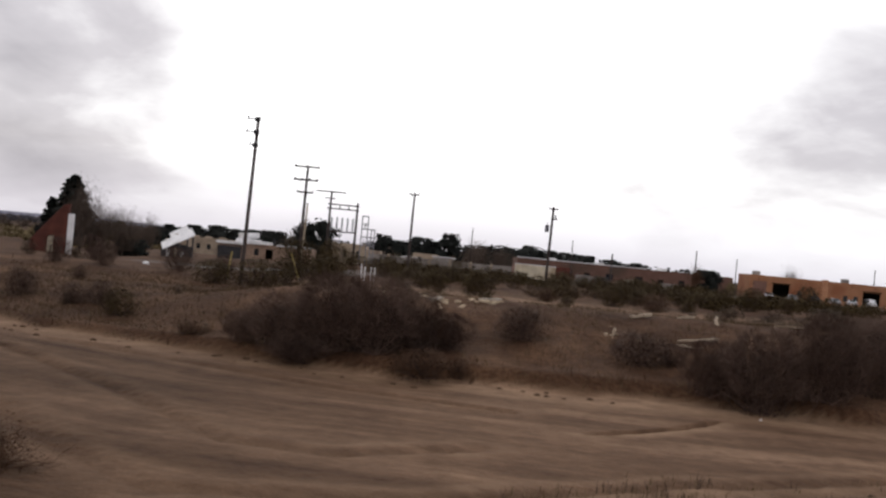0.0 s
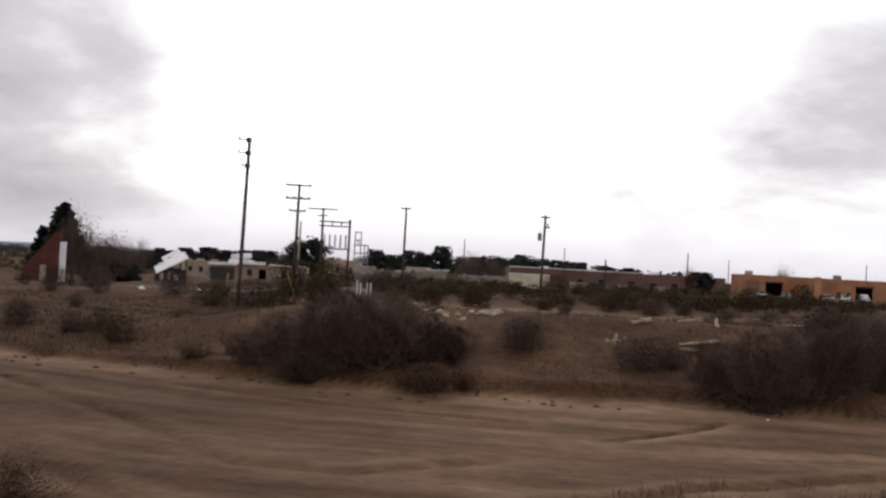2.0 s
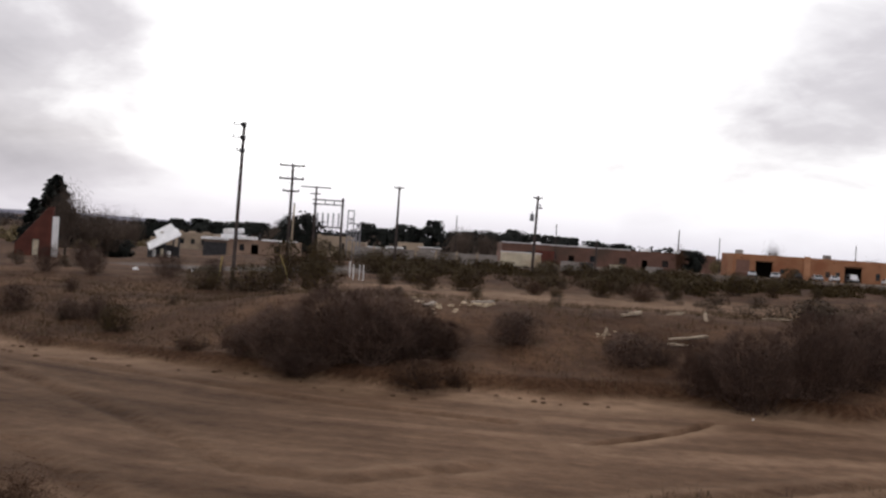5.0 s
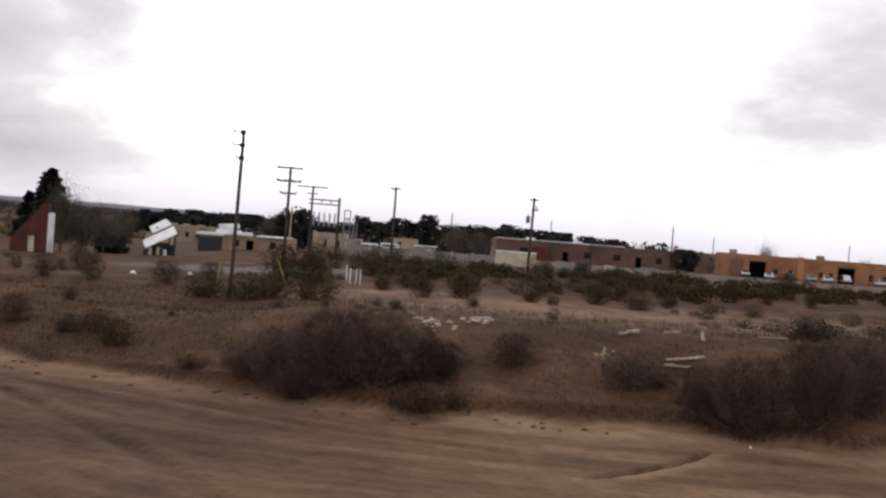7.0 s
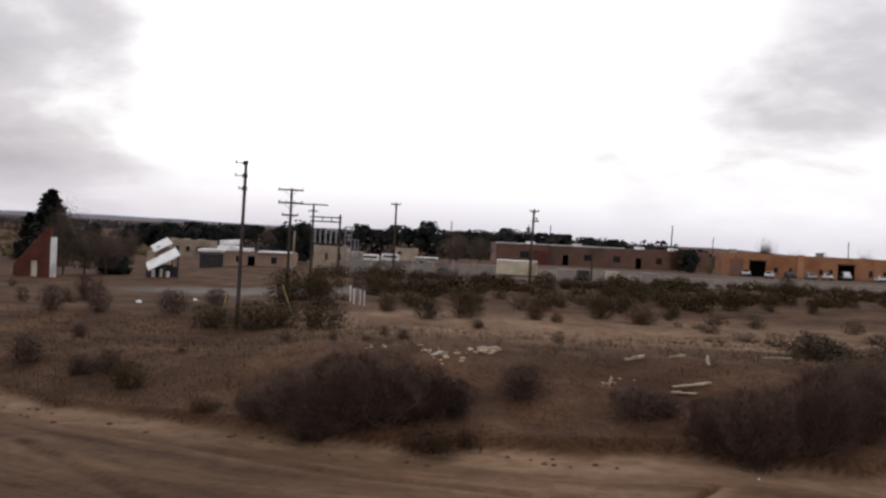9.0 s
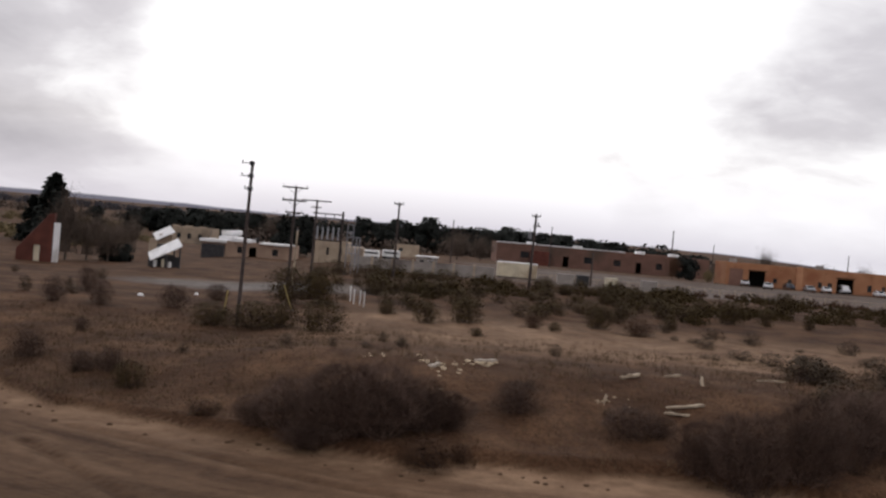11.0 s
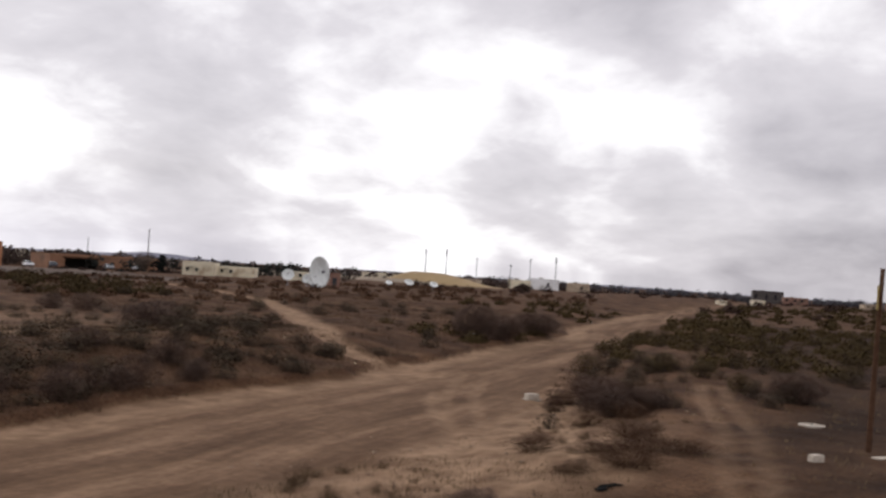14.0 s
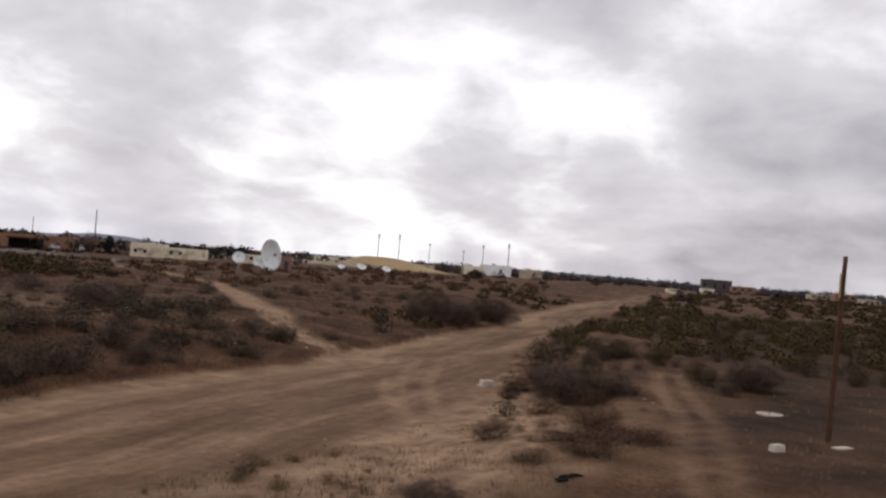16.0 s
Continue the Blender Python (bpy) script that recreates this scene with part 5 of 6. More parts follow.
# ---- vehicles in front of the orange building ----
def car(x, y, turn, mat, label, van=False):
    ob = thing("car", x, y, label, "car", "cars by the orange building", turn)
    L, Wd = 4.5, 1.75
    prof = [(0, 0.35), (0, 0.85), (0.9, 0.95), (1.5, 1.42), (3.3, 1.45), (4.0, 0.98), (4.5, 0.9), (4.5, 0.35)]
    if van:
        prof = [(0, 0.35), (0, 0.95), (0.7, 1.05), (1.2, 1.85), (4.4, 1.9), (4.5, 1.7), (4.5, 0.35)]
    bm = bmesh.new()
    f0 = [bm.verts.new((a, 0.0 if b < 1.0 else 0.15, b)) for a, b in prof]
    f1 = [bm.verts.new((a, Wd if b < 1.0 else Wd - 0.15, b)) for a, b in prof]
    n = len(prof)
    for k in range(n):
        bm.faces.new((f0[k], f0[(k + 1) % n], f1[(k + 1) % n], f1[k]))
    bm.faces.new(f0[::-1]), bm.faces.new(f1)
    bmesh.ops.bevel(bm, geom=list(bm.edges), offset=0.05, segments=1, affect="EDGES")
    part("body", bm, mat, ob, smooth=False)
    for s, yy in ((-0.01, 0.10), (Wd - 0.10, Wd + 0.01)):
        part("side_window", boxed(1.45, 3.3, s, yy, 1.02, 1.36), GLASS, ob)
    bm = bmesh.new()
    vs_ = [bm.verts.new(v) for v in ((0.93, 0.2, 0.99), (0.93, Wd - 0.2, 0.99), (1.42, Wd - 0.25, 1.40), (1.42, 0.25, 1.40))]
    bm.faces.new(vs_)
    r_ = bmesh.ops.extrude_face_region(bm, geom=bm.faces[:])
    bmesh.ops.translate(bm, verts=[v for v in r_["geom"] if isinstance(v, bmesh.types.BMVert)], vec=(-0.03, 0, 0.03))
    part("windscreen", bm, GLASS, ob)
    for a in (0.85, 3.6):
        for s in (-0.02, Wd - 0.18):
            wheel = part("wheel", rodded((a, s, 0.32), (a, s + 0.2, 0.32), 0.32, sides=14), RUBBER, ob)
            part("rim", rodded((a, s - 0.01, 0.32), (a, s + 0.21, 0.32), 0.18, sides=10), GALV, wheel)
    part("bumper", boxed(-0.06, 0.05, 0.1, Wd - 0.1, 0.38, 0.6), DARK_METAL, ob)
    for s in (0.15, Wd - 0.4):
        part("headlight", boxed(-0.03, 0.03, s, s + 0.25, 0.66, 0.8), PORCELAIN, ob)
    return ob


car(73.1, 209.2, 66, CAR_WHITE, "white car parked nose-out before the garage")
car(71.8, 219.5, 80, CAR_WHITE, "white car half inside the open garage")
car(94.4, 219.7, 85, CAR_WHITE, "white car half inside the open garage", True)
for x, y, turn, mat, lab in ((80.5, 215.6, 82, CAR_DARK, "dark car parked by the orange wall"), (83.5, 211.9, 80, CAR_SILVER, "silver car parked by the orange wall"),
                             (87.7, 213.8, 75, CAR_WHITE, "white car parked by the orange wall"), (99.9, 214.4, 80, CAR_WHITE, "white car parked by the orange wall"), (109.3, 216.3, 76, CAR_SILVER, "silver car parked by the orange wall"),
                             (116.5, 215.0, 74, CAR_DARK, "dark car parked by the orange wall"), (131.2, 212.5, 70, CAR_WHITE, "white car parked by the orange wall"), (136.8, 211.8, 62, CAR_DARK, "dark car parked by the orange wall"),
                             (154.7, 215.0, 66, CAR_SILVER, "silver car parked by the porch"), (161.0, 212.5, 62, CAR_WHITE, "white car parked by the porch")):
    car(x, y, turn, mat, lab)
part("ladder_rack", boxed(0.4, 4.0, 0.3, 1.4, 1.5, 1.56), DARK_METAL, car(171.5, 206.3, -12, CAR_RED, "dark red car with a roof rack"))


# ---- trees ----
def pine(x, y, high, wide, label, seed, round_top=True, name="pine_tree"):
    """A dark evergreen: trunk, limbs and a crown of many small needle tufts with gaps."""
    rng = random.Random(seed)
    ob = thing(name, x, y, label, "tree", "dark evergreen trees")
    bm = rodded((0, 0, -0.3), (0.02 * high, 0, high * 0.92), 0.03 * high, 0.006 * high, 8)
    part("trunk", bm, BARK, ob)
    bm = bmesh.new()
    vs, fs = [], []
    lobes = []
    for k in range(24 if round_top else 92):
        f = rng.uniform(0.12, 0.95) if round_top else 0.06 + 0.9 * rng.random() ** 1.25
        if round_top:
            reach = wide * 0.5 * math.sqrt(max(0.05, 1 - ((f - 0.50) / 0.55) ** 2)) * rng.uniform(0.5, 1)
        else:
            reach = wide * 0.5 * (1.0 - f) ** 0.7 * rng.uniform(0.6, 1.0)
        an = rng.uniform(0, 6.283)
        tip = Vector((math.cos(an) * reach, math.sin(an) * reach, high * f))
        rod(bm, (0, 0, high * max(0.12, f - 0.12)), tip, 0.008 * high, 0.003 * high, 5)
        grow = 1.0 if round_top else 0.22 + 0.75 * (1 - f)
        lobes.append((tip, grow * wide * rng.uniform(0.13, 0.24)))
        lobes.append((tip * 0.55 + Vector((0, 0, high * f * 0.45)), grow * wide * rng.uniform(0.13, 0.22)))
    hearts = []
    for tip, r in lobes:
        for _ in range(56 if round_top else 64):
            d = Vector((rng.gauss(0, 1), rng.gauss(0, 1), rng.gauss(0, 0.8)))
            c = tip + d.normalized() * r * rng.random() ** 0.4
            c.z = max(0.1, min(c.z, high))
            a = Vector((rng.gauss(0, 1), rng.gauss(0, 1), rng.gauss(0, 1))).normalized()
            s = wide * (rng.uniform(0.04, 0.075) if round_top else rng.uniform(0.03, 0.06))
            i = len(vs)
            vs += facing(c, a, tip * 0.8, s, 0.7)
            hearts += [tuple(tip * 0.7)] * 4
            fs.append((i, i + 1, i + 2, i + 3))
    part("limb_frame", bm, BARK, ob)
    piece("crown", soften(mesh_of("crown", vs, fs, PINE_LEAF), hearts), ob)
    return ob


def bare_tree(x, y, high, wide, label, seed, mat):
    rng = random.Random(seed)
    ob = thing("bare_tree", x, y, label, "tree", "leafless winter trees")
    part("trunk", rodded((0, 0, -0.3), (0, 0, high * 0.3), 0.022 * high, 0.016 * high, 8), BARK, ob)
    vs, fs, tips = twig_mesh(rng, 62, 1.0, 0.95, 7, 0.009)
    vs2, fs2 = leaf_quads(rng, tips, 9, 0.055, 0.014)
    vs, vs2 = fit_unit([vs, vs2])
    place = lambda q: [(a * wide, b * wide, high * 0.12 + c * high * 0.88) for a, b, c in q]
    piece("limb_frame", mesh_of("limb_frame", place(vs), fs, mat), ob)
    piece("twig_crown", mesh_of("twig_crown", place(vs2), fs2, mat), ob)
    return ob


pine(-66.1, 179.8, 12.9, 8.8, "tall dark conical conifer beside the red wall", 101, False)
pine(-70.3, 181.6, 8.4, 5.6, "lower dark conifer beside the tall one", 102, False)
bare_tree(-47.4, 133, 8.8, 6.6, "leafless pale grey tree behind the red wall", 103, BARE_TWIG)
bare_tree(-43.4, 138.0, 6.2, 5.6, "leafless pale grey tree behind the red wall", 107, BARE_TWIG)
bare_tree(-45.6, 136.0, 6.4, 5.0, "leafless pale grey tree behind the red wall", 104, BARE_TWIG)
pine(-119, 370, 8.2, 6.4, "small dark round evergreen", 105)
pine(-24.0, 193.7, 8.2, 6.6, "dark round-topped evergreen behind the poles", 106)
pine(-27.2, 195.6, 6.4, 4.6, "dark round-topped evergreen behind the poles", 107)
for x, y, hh, ww, s in ((-23.1, 372.1, 11.6, 7.1, 108), (-16.8, 375.5, 9.5, 7.5, 109), (-10.7, 373.8, 10.9, 7.8, 110), (1.9, 338.1, 12.0, 6.2, 111), (-3.7, 341.5, 9.9, 5.4, 112), (12.3, 365.3, 9.5, 7.8, 113), (19.6, 368.7, 10.5, 8.8, 114),
                        (27.4, 372.1, 10.2, 7.8, 115), (33.5, 385.7, 11.6, 9.2, 116), (42.9, 392.5, 10.9, 8.8, 117), (50.2, 409.5, 10.9, 9.5, 118), (61.6, 435.0, 10.9, 10.2, 119), (72.6, 440.1, 10.2, 9.2, 120), (84.5, 446.9, 9.5, 9.5, 121),
                        (97.3, 460.5, 6.5, 8.8, 122), (110.0, 477.5, 6.3, 9.2, 123), (124.5, 497.9, 5.8, 9.5, 124), (140.6, 511.5, 5.8, 9.5, 125),
                        (-115.8, 417.3, 9.3, 9.0, 126), (-107.8, 420.5, 8.6, 8.6, 127), (-100.4, 414.1, 9.9, 9.0, 128), (-92.7, 417.3, 10.6, 10.2, 129), (-84.4, 418.9, 9.9, 9.3, 130), (-76.7, 415.7, 10.2, 9.6, 131), (-69.7, 420.5, 10.6, 9.9, 132), (-61.4, 420.5, 9.3, 9.0, 133), (-56.9, 409.5, 9.5, 7.5, 134)):
    pine(x, y, hh, ww * 1.35, "distant dark round-topped evergreen", s)
for x, y, hh, ww, s, m_ in ((108.5, 317.2, 10.4, 6.4, 140, BARE_TWIG), (8.5, 250.0, 7.3, 8.4, 141, BARE_TWIG), (14.4, 252.8, 6.4, 7.3, 142, BARE_TWIG), (-51.5, 350.0, 10.2, 10.2, 143, BARE_TWIG), (-43.0, 348.3, 9.2, 9.2, 144, BARE_TWIG), (-49.5, 169.6, 6.2, 4.8, 145, BARE_TWIG),
                            (55.7, 223.7, 5.5, 3.7, 147, RUST_LEAF), (61.8, 216.9, 3.0, 3.0, 148, YELLOW_LEAF), (129.5, 325.6, 7.6, 9.8, 149, BARE_TWIG), (146.3, 331.2, 7.8, 8.4, 150, BARE_TWIG), (138.1, 254.7, 6.0, 6.9, 151, GREY_TWIG), (152.0, 200.0, 4.6, 5.0, 152, BARE_TWIG), (119.7, 322.8, 7.0, 8.4, 153, BARE_TWIG)):
    bare_tree(x, y, hh, ww, "distant leafless winter tree", s, m_)
pine(154.6, 197.0, 4.4, 2.8, "small dark evergreen near the cream buildings", 160)
pine(60.2, 229, 5.0, 5.6, "dark rounded tree beside the orange building", 146)
pine(-43.0, 141, 2.3, 4.8, "low dark rounded evergreen on bare soil", 162)


# ---- satellite dishes ----
def dish(x, y, across, z, azimuth, tilt, label):
    ob = thing("satellite_dish", x, y, label, "satellite dish", "white satellite dishes")
    base = ground_z(x, y)
    part("pedestal", rodded((0, 0, -0.2), (0, 0, z - base - across * 0.12), across * 0.06, across * 0.045, 10), GALV, ob)
    bm = bmesh.new()
    rings, seg, r = 7, 28, across / 2
    rows = []
    for side in (0, 1):
        for k in range(1, rings + 1):
            rr = r * k / rings
            rows.append([bm.verts.new((rr * math.cos(6.2832 * s / seg), rr * math.sin(6.2832 * s / seg), rr * rr / (2.4 * r) - 0.05 * r * side)) for s in range(seg)])
    mids = [bm.verts.new((0, 0, 0)), bm.verts.new((0, 0, -0.05 * r))]
    for side in (0, 1):
        o = side * rings
        for s in range(seg):
            j = (s + 1) % seg
            bm.faces.new((mids[side], rows[o][s], rows[o][j]) if not side else (mids[side], rows[o][j], rows[o][s]))
            for k in range(rings - 1):
                q4 = (rows[o + k][s], rows[o + k + 1][s], rows[o + k + 1][j], rows[o + k][j])
                bm.faces.new(q4 if not side else q4[::-1])
    for s in range(seg):
        j = (s + 1) % seg
        bm.faces.new((rows[rings - 1][s], rows[2 * rings - 1][s], rows[2 * rings - 1][j], rows[rings - 1][j]))
    turn = pose(0, 0, z - base, 0, 0, azimuth) @ Matrix.Rotation(radians(90 - tilt), 4, "X")
    bmesh.ops.transform(bm, matrix=turn, verts=bm.verts)
    part("reflector", bm, DISH_WHITE, ob, "white parabolic reflector", smooth=True)
    feed = turn @ Vector((0, 0, 0.62 * r))
    bm = bmesh.new()
    for s in range(3):
        rod(bm, turn @ Vector((r * 0.8 * math.cos(s * 2.094), r * 0.8 * math.sin(s * 2.094), 0.27 * r)), feed, 0.006 * across, sides=5)
    part("strut_tripod", bm, DISH_WHITE, ob)
    part("feed_horn", rodded(feed, turn @ Vector((0, 0, 0.78 * r)), 0.05 * across, 0.04 * across), GALV, ob)
    part("hub", rodded(turn @ Vector((0, 0, -0.22 * r)), turn @ Vector((0, 0, -0.03 * r)), 0.12 * across, 0.1 * across), GALV, ob)
    return ob


dish(124, 117.3, 5.3, 3.45, 5, 6, "large white satellite dish on a steel pedestal")
dish(131.2, 130.8, 2.3, 2.3, -48, 32, "white satellite dish beside the large one")
dish(133.9, 128.4, 1.9, 1.9, -75, 25, "white satellite dish beside the large one")
dish(128.4, 122.2, 2.0, 1.9, -20, 15, "small white satellite dish turned aside")
for x, y, a in ((166, 135.4, 1.5), (168, 131.6, 2.0), (168.5, 125.4, 1.8)):
    dish(x, y, a, ground_z(x, y) + a * 0.55, -30, 55, "small white satellite dish on open ground")
dark = thing("equipment_hut", 134.3, 123.3, "small dark red equipment hut by the dishes", "hut", "", -35)
part("body", boxed(0, 1.9, 0, 1.8, -0.2, 2.9), BRICK_BROWN, dark)
part("roof", boxed(-0.12, 2.02, -0.12, 1.92, 2.9, 3.02), DARK_METAL, dark)
part("door", boxed(0.5, 1.3, -0.04, 0.0, 0.0, 1.95), DARK_METAL, dark)

# ---- beyond the dishes ----
for x, y, ln, hh, lab in ((157.5, 192.4, 7.5, 3.2, "cream flat-roofed block by the dishes"), (165.8, 189.6, 9.0, 2.5, "long cream flat-roofed building"), (176, 176, 5, 2.2, "low cream building by the dishes")):
    b_ = building("cream_building", x, y, -52, ln, 7, hh, CREAM_PAINT, lab, windows=[(0.8, 0.8, 1.0, 0.8), (3.0, 0.8, 1.0, 0.8)], roof_mat=WHITE_ROOF)
    part("awning", boxed(1.6, 2.8, -0.8, 0, 1.9, 2.0), DARK_METAL, b_)
berm = thing("grass_berm", 262, 198, "long golden grass embankment", "embankment", "", -55)
bm = bmesh.new()
rows = []
for i in range(25):
    a = -26 + 52 * i / 24
    crest = 3.9 * step(-18, -4, a) * (1 - 0.97 * step(2, 26, a))
    rows.append([bm.verts.new((a, b, crest * max(0, 1 - abs(b) / 9.0) ** 0.8 - 0.1)) for b in (-9, -6, -3.5, -1.2, 0, 2, 5, 9)])
for i in range(24):
    for k in range(7):
        bm.faces.new((rows[i][k], rows[i + 1][k], rows[i + 1][k + 1], rows[i][k + 1]))
part("slope", bm, GOLD_GRASS, berm, smooth=True)
bank = thing("soil_bank", 238, 217, "low tan soil bank before the embankment", "embankment", "", -55)
bm = bmesh.new()
rows = []
for i in range(31):
    a = -30 + 75 * i / 30
    rows.append([bm.verts.new((a, b, 1.7 * step(-30, -18, a) * step(45, 20, a) * max(0, 1 - abs(b) / 7.0) - 0.1)) for b in (-7, -4, -1.5, 0, 2, 7)])
for i in range(30):
    for k in range(5):
        bm.faces.new((rows[i][k], rows[i + 1][k], rows[i + 1][k + 1], rows[i][k + 1]))
part("slope", bm, SOIL_MOUND, bank, smooth=True)
for x, y, top, r, lamps in ((333.6, 253.4, 13.4, 0.35, 4), (338.4, 246.3, 14.0, 0.35, 4), (428, 292.2, 12.0, 0.3, 3), (409.1, 248.7, 12.8, 0.3, 3), (363.7, 208.7, 12.8, 0.35, 4), (372, 236, 9.5, 0.25, 2)):
    m_ = thing("floodlight_mast", x, y, "tall thin grey floodlight mast", "light mast", "floodlight masts", -55)
    top += fall(x, y)
    part("mast", rodded((0, 0, -0.3), (0, 0, top - 0.6), r * 0.7, r * 0.4, 8), GALV, m_)
    for k in range(lamps):
        part("lamp_box", boxed(-0.38, 0.38, -0.15, 0.15, top - 0.85 - k * 0.6, top - 0.5 - k * 0.6), GALV, m_)
for x, y, ln, hh, mat, lab in ((336, 214, 9, 2.4, CREAM_PAINT, "pale low stadium building"), (340.5, 206.5, 11, 3.2, WHITE_ROOF, "white stadium stand behind the berm"), (351, 196, 9, 2.2, TAN_STUCCO, "pale low stadium building"),
                               (318, 232, 14, 2.0, TAN_STUCCO, "long low pale building"), (682, 237, 20, 10.2, FAR_GREY, "distant grey block building on the plain"),
                               (449, 172, 4, 1.5, CREAM_PAINT, "distant low white building"),
                               (419, 145, 5, 0.9, CREAM_PAINT, "distant low white building"),
                               (644, 204, 15, 4.7, BRICK_BROWN, "distant red-brown building on the plain"),
                               (486, 117, 8, 2.4, TAN_STUCCO, "distant low tan building on the plain"),
                               (477, 104, 10, 3.5, BRICK_BROWN, "distant low red-brown building on the plain"),
                               (446, 86, 7, 2.0, TAN_STUCCO, "distant low tan building on the plain")):
    hh += fall(x, y) if x < 420 else 0
    b_ = building("far_building", x, y, -62, ln, 8, hh, mat, lab, windows=[(1.0, 1.6, hh * 0.45, hh * 0.3), (ln * 0.4, 1.6, hh * 0.45, hh * 0.3), (ln * 0.7, 1.6, hh * 0.45, hh * 0.3)] if x > 420 else [(ln * 0.6, 0.9, hh * 0.3, hh * 0.35)], roof_mat=FAR_GREY if mat == FAR_GREY else WHITE_ROOF)
    part("roof_unit", boxed(ln * 0.3, ln * 0.3 + 1.5, 2, 3.5, hh - 0.5, hh + 0.5), GREY_WALL, b_)

town = random.Random(91)
for k in range(18):
    a = radians(22 + 34 * (k + town.random()) / 18)
    d = town.uniform(380, 700)
    x, y = d * math.sin(a), d * math.cos(a)
    ln, hh = town.uniform(6, 14), town.uniform(2.2, 3.4)
    b_ = building("town_house", x, y, -math.degrees(a) + town.uniform(-20, 20), ln, 7, hh, (TAN_STUCCO, PINK_STUCCO, BRICK_BROWN, GREY_WALL, CREAM_PAINT)[k % 5], "distant flat-roofed house in the town", windows=[(1.0, 1.4, 1.1, 1.0), (ln * 0.6, 1.4, 1.1, 1.0)], roof_mat=WHITE_ROOF)
    tagged(b_, group="distant town houses")


def tree_line(name, a, b, count, lo, hi, mat, label, seed, deep=20):
    rng = random.Random(seed)
    vs, fs, hearts = [], [], []
    for _ in range(count):
        f = rng.random()
        x, y = a[0] + (b[0] - a[0]) * f + rng.gauss(0, deep), a[1] + (b[1] - a[1]) * f + rng.gauss(0, deep)
        hh = rng.uniform(lo, hi)
        z = height(x, y)
        for _ in range(60):
            an, rr = rng.uniform(0, 6.283), hh * 0.5 * math.sqrt(rng.random())
            c = Vector((x + math.cos(an) * rr, y + math.sin(an) * rr, z + hh * rng.random() * (1 - 0.6 * (rr / hh))))
            p_ = Vector((rng.gauss(0, 1), rng.gauss(0, 1), rng.gauss(0, 1))).normalized()
            s = hh * rng.uniform(0.06, 0.13)
            i = len(vs)
            heart = Vector((x, y, z + hh * 0.4))
            vs += facing(c, p_, heart, s, 0.8)
            hearts += [tuple(heart)] * 4
            fs.append((i, i + 1, i + 2, i + 3))
    tagged(new(name, soften(mesh_of(name, vs, fs, mat), hearts)), label, "trees", kind="stuff")


tree_line("far_woods_north", (-150, 640), (120, 640), 190, 7, 13, PINE_LEAF, "distant dark line of evergreen trees", 201)
tree_line("far_woods_west", (-420, 620), (-150, 640), 150, 3, 6.5, BARE_TWIG, "distant pale brown leafless woods", 210)
tree_line("west_meadow_trees", (-330, 400), (-112, 440), 220, 2.4, 4.6, YELLOW_LEAF, "distant pale yellow winter trees on the meadow", 211, 22)
# the next three lines of trees carry the painted haze
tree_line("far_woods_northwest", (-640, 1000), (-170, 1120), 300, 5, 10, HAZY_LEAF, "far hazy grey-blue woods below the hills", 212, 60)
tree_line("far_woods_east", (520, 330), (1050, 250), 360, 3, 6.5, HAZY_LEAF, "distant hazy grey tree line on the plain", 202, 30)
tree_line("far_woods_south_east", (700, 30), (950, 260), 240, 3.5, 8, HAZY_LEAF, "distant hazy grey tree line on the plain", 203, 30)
tree_line("wood_edge", (8, 372), (128, 470), 110, 6.2, 9.8, PINE_LEAF, "distant dark belt of evergreen trees behind the buildings", 209, 5)
tree_line("far_brush_trees", (-60, 330), (170, 380), 120, 3.8, 6.8, BARE_TWIG, "distant pale leafless brushwood", 204, 10)
tree_line("wing_trees", (130, 253), (187, 266), 46, 3.2, 6.0, GREY_TWIG, "leafless trees behind the adobe wing", 206, 5)
tree_line("dish_trees", (150, 206), (232, 212), 34, 2.6, 4.6, PINE_LEAF, "dark shrubs and small trees beyond the dishes", 207, 7)
tree_line("plain_trees", (230, 260), (470, 300), 150, 3, 5.5, GREY_TWIG, "distant leafless trees on the plain", 208, 30)
tree_line("town_trees", (110, 320), (330, 330), 90, 3, 6, GREY_TWIG, "distant leafless town trees", 205, 15)

ridge = bmesh.new()
prev = None
for i in range(81):
    a = radians(-52 + 130 * i / 80)
    x, y = 4000 * math.sin(a), 4000 * math.cos(a)
    hh = 12 * step(0.0, -0.45, a) - 58 * step(0.25, 0.5, a) + 6 + 9 * noise.noise((i * 0.16, 0, 2)) + 5 * noise.noise((i * 0.6, 0, 4)) + 27 * math.exp(-((a - 0.665) / 0.03) ** 2)
    row = [ridge.verts.new((x, y, -90)), ridge.verts.new((x * 1.04, y * 1.04, hh * 0.7)), ridge.verts.new((x * 1.1, y * 1.1, hh)), ridge.verts.new((x * 1.14, y * 1.14, -90))]
    if prev:
        for k in range(3):
            ridge.faces.new((prev[k], row[k], row[k + 1], prev[k + 1]))
    prev = row
me = bpy.data.meshes.new("backdrop")
ridge.to_mesh(me)
ridge.free()
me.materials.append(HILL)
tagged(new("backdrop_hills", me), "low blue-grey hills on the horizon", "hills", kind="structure")


